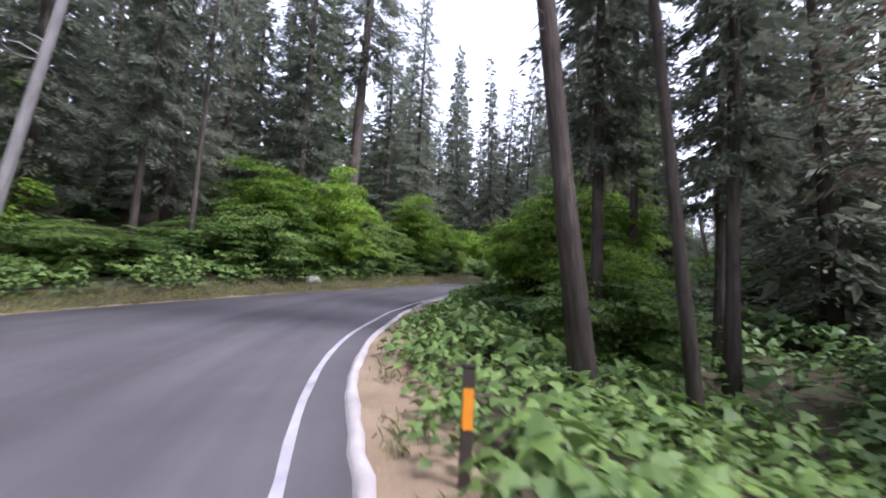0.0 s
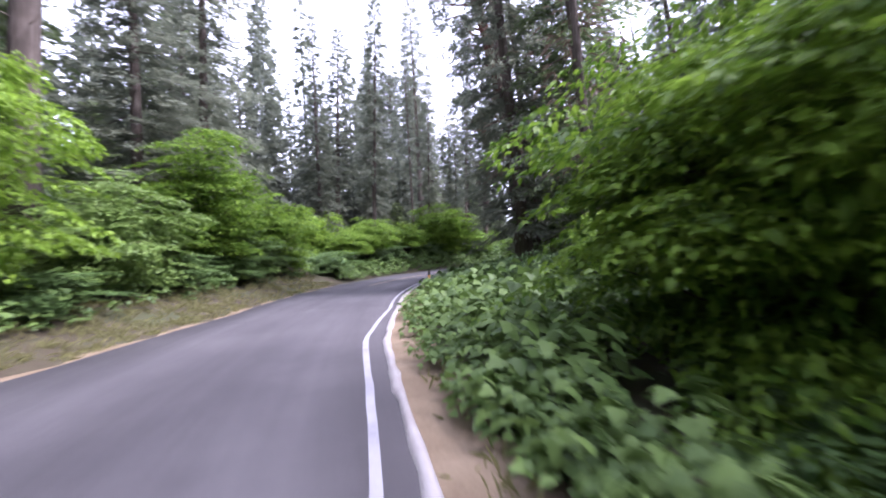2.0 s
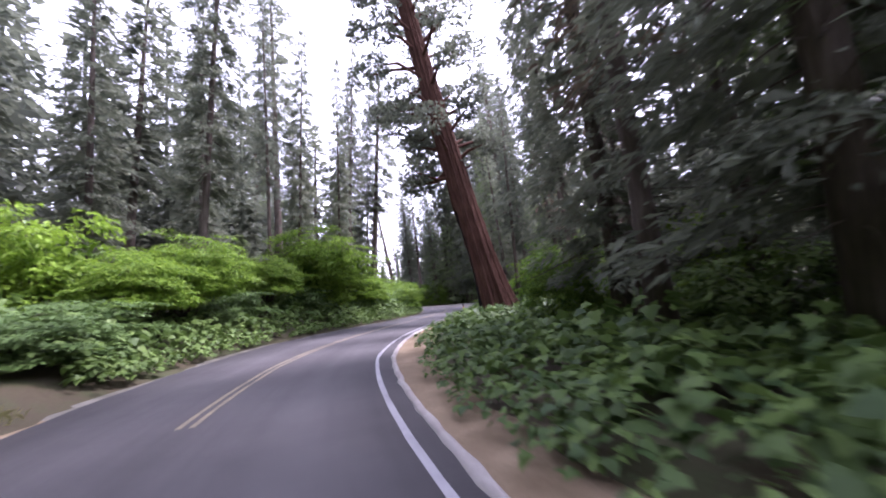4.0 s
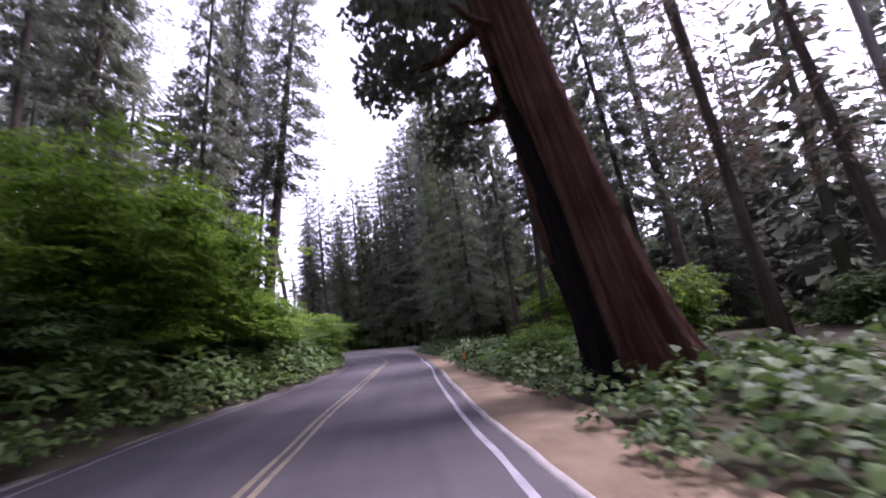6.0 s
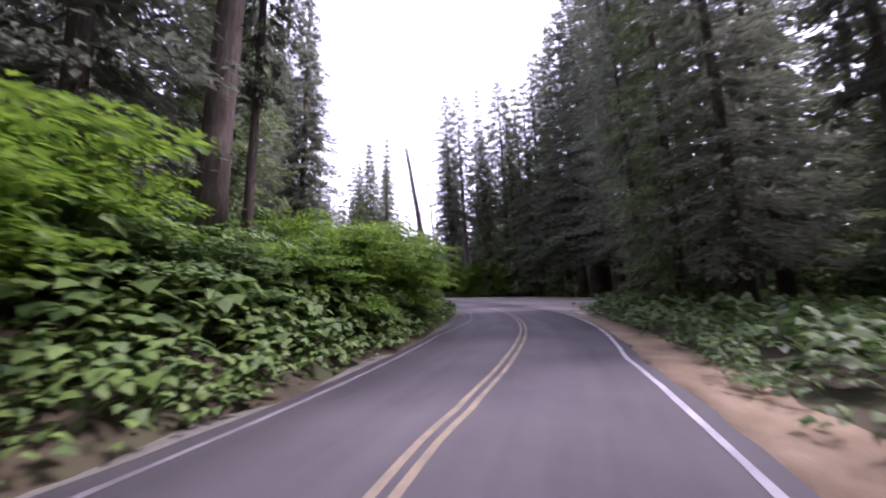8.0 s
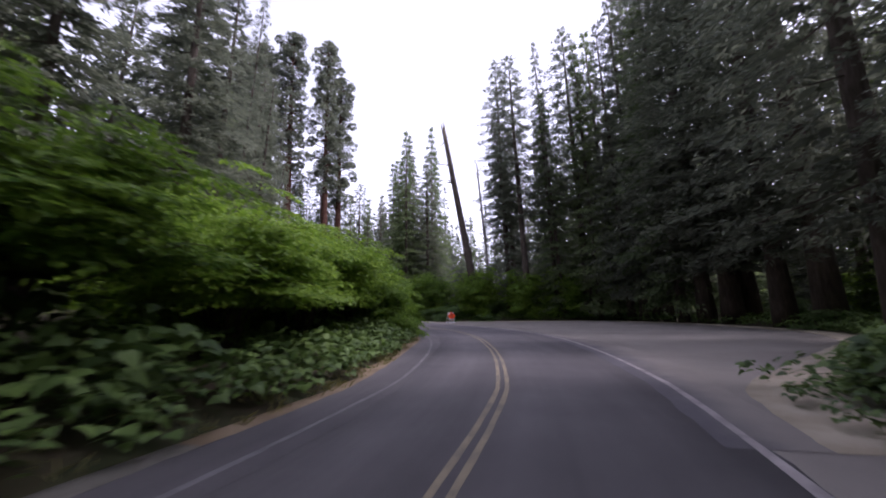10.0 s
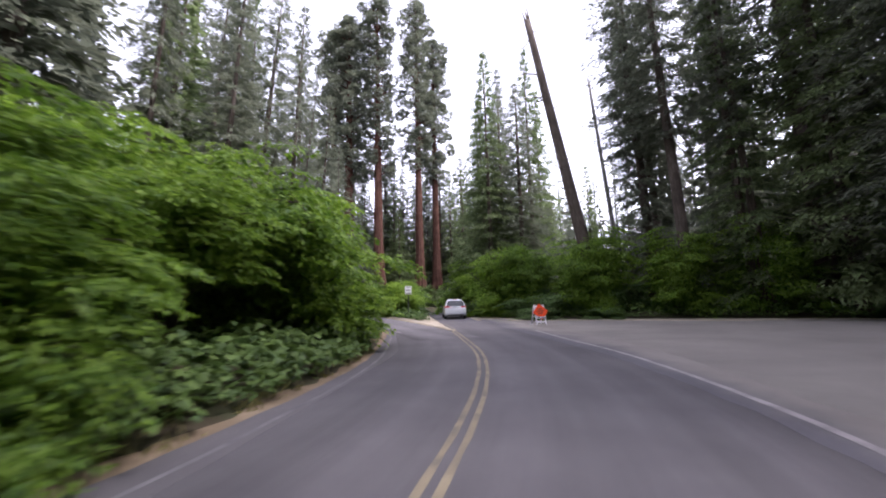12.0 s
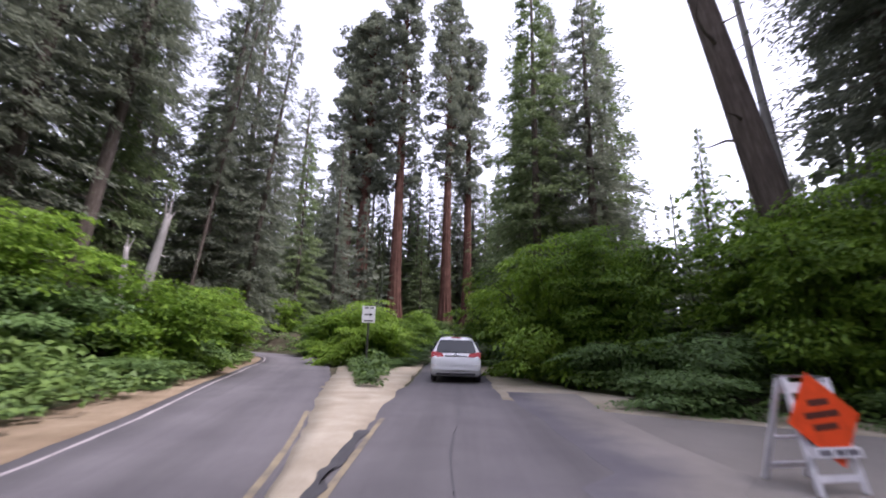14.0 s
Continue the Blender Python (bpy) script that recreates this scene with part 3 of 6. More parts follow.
def blades(rng, base, axis, length, width, droop=0.0, fingers=3, spread=0.5):
    """Sprays: from each base point a fan of narrow pointed blades along the axis."""
    n = len(base)
    axis = unit(axis)
    side = unit(np.cross(axis, np.array([0, 0, 1.0]) + rng.normal(0, 0.35, (n, 3))))
    vs, fs = [], []
    for k in range(fingers):
        a = (k - (fingers - 1) / 2) * spread
        dirn = unit(axis * math.cos(a) + side * math.sin(a) + rng.normal(0, 0.12, (n, 3)))
        ln = (length * rng.uniform(0.6, 1.1, n) * (1 - 0.25 * abs(a)))[:, None]
        sd = unit(np.cross(dirn, np.cross(dirn, side) + rng.normal(0, 0.4, (n, 3)))) * (width * 0.5)[:, None]
        mid = base + dirn * ln * 0.45
        tip = base + dirn * ln + np.array([0, 0, -1.0]) * (ln * droop)
        v = np.stack([base, mid + sd, tip, mid - sd], 1).reshape(-1, 3)
        vs.append(v)
    v = np.concatenate(vs)
    i = np.arange(len(v) // 4)[:, None] * 4
    return v, np.concatenate([i + [0, 1, 2], i + [0, 2, 3]])


def trunk_points(rng, tall, bend=0.01, n=9):
    u = np.linspace(0, 1, n)
    wob = np.cumsum(rng.normal(0, bend * tall / n, (n, 2)), 0) * u[:, None]
    return np.column_stack([wob, u * tall])


def crown_blades(rng, tall, crown_from, reach, outer, inner, length, width, droop, top_pow, at=None):
    """A conifer's foliage: whorls of drooping boughs of small pointed sprays, over a denser core of larger ones."""
    span = tall * (1 - crown_from)
    whorls = max(8, int(span / 1.05))

    def cloud(n, lo, hi, ln, wd, lift):
        f = rng.uniform(0, 1, n * 2) ** 1.15
        R = reach * np.minimum(1.0, 0.62 + 2.2 * f) * (1 - f) ** top_pow + 0.3
        keep = rng.uniform(0, 1, n * 2) < (R / reach) * 0.85 + 0.2
        f, R = f[keep][:n], R[keep][:n]
        m = len(f)
        w = np.floor(f * whorls)
        f = (w + 0.5 + rng.normal(0, 0.16, m)) / whorls
        bough = rng.integers(0, 7, m)
        az = bough * 0.8976 + w * 1.7 + 0.5 * np.sin(w * 3.1 + bough * 2.3) + rng.normal(0, 0.2, m)
        R = R * (0.78 + 0.3 * np.sin(w * 5.3 + bough * 4.1))
        q = R * np.sqrt(rng.uniform(lo, hi, m))
        out = np.column_stack([np.cos(az), np.sin(az), np.zeros(m)])
        z = tall * crown_from + span * np.clip(f, 0, 0.995)
        p = out * q[:, None]
        p[:, 2] = z - droop * q + 0.1 * droop * q**2 / reach
        side = np.column_stack([-np.sin(az), np.cos(az), np.zeros(m)])
        ax = out * rng.uniform(0.5, 1.0, m)[:, None] + side * rng.normal(0, 0.55, m)[:, None]
        ax[:, 2] = rng.normal(-0.18, 0.2, m) + lift * f**3
        k = 0.6 + 0.4 * np.minimum(1, R / (reach * 0.6))
        return blades(rng, p, ax, ln * k * rng.uniform(0.7, 1.25, m), wd * k, 0.15, 1)

    tip = np.column_stack([rng.normal(0, 0.05, (14, 2)), tall - rng.uniform(0.1, 1.6, 14)])
    parts = [cloud(outer, 0.12, 1.05, length, width, 0.9), cloud(inner, 0.0, 0.3, length * 2.0, width * 2.6, 0.5),
             blades(rng, tip, rng.normal(0, 0.35, (14, 3)) + [0, 0, 0.8], np.full(14, 0.6), np.full(14, width * 0.7), 0.0, 1)]
    return merge(parts)


def conifer(seed, tall, base_r, crown_from, reach, outer, inner, needles, dead=10, droop=0.3, label="", length=0.8, width=0.2, top_pow=0.85):
    """A fir or pine: tapering trunk with bare limbs and dead stubs, and a full drooping crown."""
    rng = rng_of(seed)
    tree = tagged(new("conifer_tree"), label, "tree", "forest conifers")
    p = trunk_points(rng, tall, 0.004)
    p[:, :2] *= 0.5
    u = np.linspace(0, 1, len(p))
    r = base_r * ((1 - u) ** 0.8 * 0.94 + 0.06) + base_r * 0.35 * np.exp(-u * tall / 0.7)
    wood = [tube(p, r, 9)]
    at = lambda h: np.array([np.interp(h, p[:, 2], p[:, 0]), np.interp(h, p[:, 2], p[:, 1]), h])
    for k in range(26):
        f = (k + rng.uniform(0, 1)) / 26
        h = tall * (crown_from + (1 - crown_from) * f)
        ln = (reach * (1 - f) ** top_pow) * rng.uniform(0.6, 0.95)
        az = k * 2.399
        t = np.linspace(0, 1, 3)[:, None]
        wood.append(tube(at(h) + np.array([math.cos(az), math.sin(az), -droop]) * ln * t, [0.03 + base_r * 0.06, 0.025 + base_r * 0.03, 0.008], 3, False))
    for k in range(dead):
        h = tall * rng.uniform(0.06, crown_from + 0.08)
        az = rng.uniform(0, 6.28)
        ln = rng.uniform(0.4, 2.0) * (0.4 + reach / 6)
        t = np.linspace(0, 1, 4)[:, None]
        line = at(h) + np.array([math.cos(az), math.sin(az), rng.uniform(-0.3, 0.15)]) * ln * t + rng.normal(0, 0.07, (4, 3)) * t
        wood.append(tube(line, np.linspace(0.03, 0.006, 4), 3, False))
    obj("trunk", tri_mesh("trunk", *merge(wood), True), BARK, tree)
    obj("crown", tri_mesh("crown", *crown_blades(rng, tall, crown_from, reach, outer, inner, length, width, droop, top_pow)), needles, tree)
    return tree


def leaf_rosette():
    """Many broad lobed leaves about the origin, each of seven points and gently cupped: unit offsets to be moved into place."""
    ang = np.array([-2.6, -1.75, -1.15, -0.6, 0.0, 0.6, 1.15, 1.75, 2.6])
    rad = np.array([0.5, 0.82, 0.55, 0.92, 1.15, 0.92, 0.55, 0.82, 0.5]) * np.array([1, 1, 1, 0.72, 1, 0.72, 1, 1, 1])
    px, py = np.sin(ang) * rad * 0.5, 0.12 + np.cos(ang) * rad * 0.5
    loc = np.column_stack([px, py, -0.28 * (px**2 + (py - 0.1) ** 2)])
    loc = np.vstack([[0, 0.02, 0.03], loc])
    f = np.array([[0, i, i + 1] for i in range(1, 9)])
    return loc, f


def place_leaves(rng, centers, facing, tilt, size, simple=False):
    """Leaves at the centres, turned to a bearing, tilted out and down."""
    n = len(centers)
    if simple:
        loc = np.array([[0, 0, 0], [0.3, 0.42, 0.03], [0.0, 1.0, -0.12], [-0.3, 0.42, 0.03]])
        f = np.array([[0, 1, 2], [0, 2, 3]])
    else:
        loc, f = leaf_rosette()
    ca, sa, ct, st = np.cos(facing), np.sin(facing), np.cos(tilt), np.sin(tilt)
    x, y, z = loc[:, 0], loc[:, 1], loc[:, 2]
    roll = rng.normal(0, 0.3, n)
    xr = x[None] * np.cos(roll)[:, None] - z[None] * np.sin(roll)[:, None]
    zr = x[None] * np.sin(roll)[:, None] + z[None] * np.cos(roll)[:, None]
    y2 = y[None] * ct[:, None] + zr * st[:, None]
    z2 = -y[None] * st[:, None] + zr * ct[:, None]
    X = xr * ca[:, None] - y2 * sa[:, None]
    Y = xr * sa[:, None] + y2 * ca[:, None]
    v = np.stack([X, Y, z2], -1) * np.asarray(size)[:, None, None] + centers[:, None]
    k = np.arange(n)[:, None, None] * len(loc)
    return v.reshape(-1, 3), (f[None] + k).reshape(-1, 3)


def broad_plant_arrays(rng, leaves=14, spread=0.45, tall=0.7, size=0.24):
    """A leafy, knee-high plant: thin stems, each with a broad lobed leaf held out flat."""
    az = rng.uniform(0, 6.28, leaves)
    rr = spread * np.sqrt(rng.uniform(0.02, 1, leaves))
    h = tall * (1 - 0.45 * (rr / spread) ** 2) * rng.uniform(0.6, 1.1, leaves)
    c = np.column_stack([np.cos(az) * rr, np.sin(az) * rr, h])
    lv = place_leaves(rng, c, az - np.pi / 2 + rng.normal(0, 0.5, leaves), rng.normal(0.3, 0.22, leaves), size * rng.uniform(0.65, 1.2, leaves))
    stems = []
    for k in range(0, leaves, 2):
        stems.append(tube([(c[k, 0] * 0.2, c[k, 1] * 0.2, -0.1), (c[k, 0] * 0.6, c[k, 1] * 0.6, h[k] * 0.6), c[k]], [0.008, 0.006, 0.003], 3, False))
    return lv, merge(stems)


def pads_tree(seed, tall, spread, name, label, category, group, leafmat, pads=70, per_pad=55, leaf=0.17, pad_r=0.8, low=0.1, stem_r=0.045, core=0.7):
    """A maple- or dogwood-like bush: crooked stems and limbs of uneven reach that carry flat, layered sprays of leaves, dense inside."""
    rng = rng_of(seed)
    thing = tagged(new(name), label, category, group)
    wood, leafs = [], []
    limbs = []
    count = max(9, pads // 8)
    for k in range(count):
        az = k * 2.399 + rng.normal(0, 0.5)
        f = (k + 0.5) / count
        top = tall * (low + (1 - low) * (1 - (1 - f) ** 1.3)) * rng.uniform(0.8, 1.05)
        full = spread * math.sqrt(max(0.05, 1 - abs((f - 0.35) / 0.68) ** 2.2)) * rng.uniform(0.6, 1.15)
        b = np.array([rng.normal(0, 0.2), rng.normal(0, 0.2), -0.15])
        tip = np.array([math.cos(az) * full, math.sin(az) * full, top])
        mid = np.array([tip[0] * 0.35 + rng.normal(0, 0.15), tip[1] * 0.35 + rng.normal(0, 0.15), max(0.25, top * 0.6)])
        limbs.append((b, mid, tip, az))
        wood.append(tube([b, b * 0.45 + mid * 0.55 + rng.normal(0, 0.07, 3), mid, mid * 0.4 + tip * 0.6 + rng.normal(0, 0.1, 3), tip], [stem_r, stem_r * 0.75, stem_r * 0.5, stem_r * 0.3, 0.008], 5, False))
    for k in range(pads):
        b, mid, tip, az = limbs[k % count]
        u = rng.uniform(0.15, 1.0) ** 0.6
        on = mid + (tip - mid) * u
        c = on + rng.normal(0, 1, 3) * [spread * 0.12, spread * 0.12, tall * 0.035]
        c[2] = max(c[2], tall * low * 0.8 + 0.12)
        if k % 2 == 0:
            wood.append(tube([on, on * 0.4 + c * 0.6 + [0, 0, 0.05], c], [0.018, 0.012, 0.005], 3, False))
        m = int(per_pad * rng.uniform(0.5, 1.4))
        reach = pad_r * rng.uniform(0.65, 1.25)
        rr = reach * np.sqrt(rng.uniform(0, 1, m))
        aa = np.where(rng.uniform(0, 1, m) < 0.7, az + rng.integers(-2, 3, m) * 0.62 + rng.normal(0, 0.13, m), rng.uniform(0, 6.28, m))
        out = np.array([math.cos(az), math.sin(az), 0])
        loc = np.column_stack([np.cos(aa) * rr, np.sin(aa) * rr, rng.normal(0, 0.03, m) - 0.26 * rr**2])
        loc += out * (np.maximum(0, loc @ out) * 0.55)[:, None]
        loc[:, 2] -= rng.uniform(0.1, 0.4) * (loc @ out)
        leafs.append(place_leaves(rng, c + loc, np.arctan2(loc[:, 1], loc[:, 0]) - np.pi / 2 + rng.normal(0, 0.7, m), rng.normal(0.35, 0.24, m), leaf * rng.uniform(0.55, 1.25, m), True))
    for k in range(int(pads * core)):
        b, mid, tip, az = limbs[k % count]
        c = mid + (tip - mid) * rng.uniform(-0.2, 0.6) + rng.normal(0, 0.1, 3) * spread
        c[2] = max(c[2] - 0.25 * pad_r, tall * low * 0.8 + 0.1)
        m = int(per_pad * 0.45)
        loc = unit(rng.normal(0, 1, (m, 3))) * (pad_r * rng.uniform(0.2, 1.0, (m, 1)) ** 0.6)
        leafs.append(place_leaves(rng, c + loc * [1, 1, 0.6], rng.uniform(0, 6.28, m), rng.normal(0.5, 0.4, m), leaf * rng.uniform(1.0, 1.9, m), True))
    obj("branchwork", tri_mesh("branchwork", *merge(wood), True), TWIG, thing)
    obj("foliage", tri_mesh("foliage", *merge(leafs)), leafmat, thing)
    return thing


def put(thing, x, y, turn=0.0, size=1.0, lean=(0.0, 0.0), sink=0.0, tall=None):
    """The pose at which a plant stands on the ground there."""
    z = ground_z(x, y) - sink
    m = pose(x, y, z, lean[0], lean[1], 0) @ pose(0, 0, 0, 0, 0, turn)
    return m @ Matrix.Diagonal((size, size, size if tall is None else tall, 1))


def away(xy, clear_left, clear_right):
    """Which places lie outside the road and its clear verges."""
    s, d = way.sd(xy)
    fs, fd = fork.sd(xy)
    ok = (d < left_edge(s) - clear_left) | (d > np.where(s < 98, right_green(s), pullout(s)) + clear_right)
    ok &= ~((fs > 0.5) & (np.abs(fd) < 3.2 + clear_right * 0.5))
    return ok


# Conifers: a few kinds, each stood many times with its own turn, height and girth.
FIR = "tall dark fir with drooping needle boughs in the wood"
PINE = "tall slender pine with a bare lower trunk in the wood"
YOUNG = "young dense fir with boughs down to the ground"
near_kinds = [
    conifer(11, 40, 0.42, 0.09, 5.2, 15500, 1140, NEEDLES, 22, 0.35, FIR, 0.50, 0.13, 0.8),
    conifer(12, 33, 0.36, 0.05, 5.0, 15000, 1140, NEEDLES_GREEN, 12, 0.3, FIR, 0.49, 0.13, 0.9),
    conifer(13, 44, 0.46, 0.32, 4.2, 12000, 760, NEEDLES, 34, 0.35, PINE, 0.49, 0.13, 0.7),
    conifer(14, 30, 0.28, 0.24, 3.2, 9000, 646, NEEDLES, 30, 0.35, PINE, 0.45, 0.13, 0.75),
    conifer(15, 48, 0.52, 0.36, 4.8, 13500, 836, NEEDLES, 28, 0.25, PINE, 0.50, 0.13, 0.55),
    conifer(16, 13, 0.16, 0.04, 3.1, 9000, 798, NEEDLES_GREEN, 0, 0.25, YOUNG, 0.35, 0.11, 0.95),
    conifer(17, 32, 0.34, 0.22, 2.8, 900, 0, NEEDLES_DRY, 60, 0.35, "sparse browning conifer with many dead boughs", 0.8, 0.14, 0.8),
    conifer(18, 44, 0.5, 0.12, 5.0, 13000, 798, NEEDLES, 12, 0.3, "broad old fir with heavy boughs at the clearing's edge", 0.52, 0.15, 0.5),
]
mid_kinds = [
    conifer(21, 40, 0.42, 0.03, 5.4, 5400, 644, NEEDLES, 8, 0.35, FIR, 0.81, 0.25, 0.85),
    conifer(22, 34, 0.36, 0.02, 5.2, 5400, 644, NEEDLES_GREEN, 6, 0.3, FIR, 0.81, 0.25, 0.95),
    conifer(23, 44, 0.44, 0.24, 4.6, 4500, 532, NEEDLES, 14, 0.35, PINE, 0.81, 0.25, 0.7),
    conifer(24, 13, 0.16, 0.03, 3.4, 3000, 364, NEEDLES_GREEN, 0, 0.25, YOUNG, 0.59, 0.20, 0.95),
]
used = set()


def stand(model, m, label=""):
    """The model itself goes to its first place; after that copies do."""
    if model.name in used:
        ob = copy_thing(model, m)
    else:
        used.add(model.name)
        model.matrix_basis = m
        ob = model
    if label:
        ob["label"] = label
    return ob


def to_road(x, y, deg):
    """Turns about x and y by which a tree at that place leans towards the road."""
    s, d = way.sd([(x, y)])
    p = way.xy(s, np.zeros(1))[0] - (x, y)
    p = p / (np.linalg.norm(p) + 1e-6)
    return (-p[1] * deg, p[0] * deg)


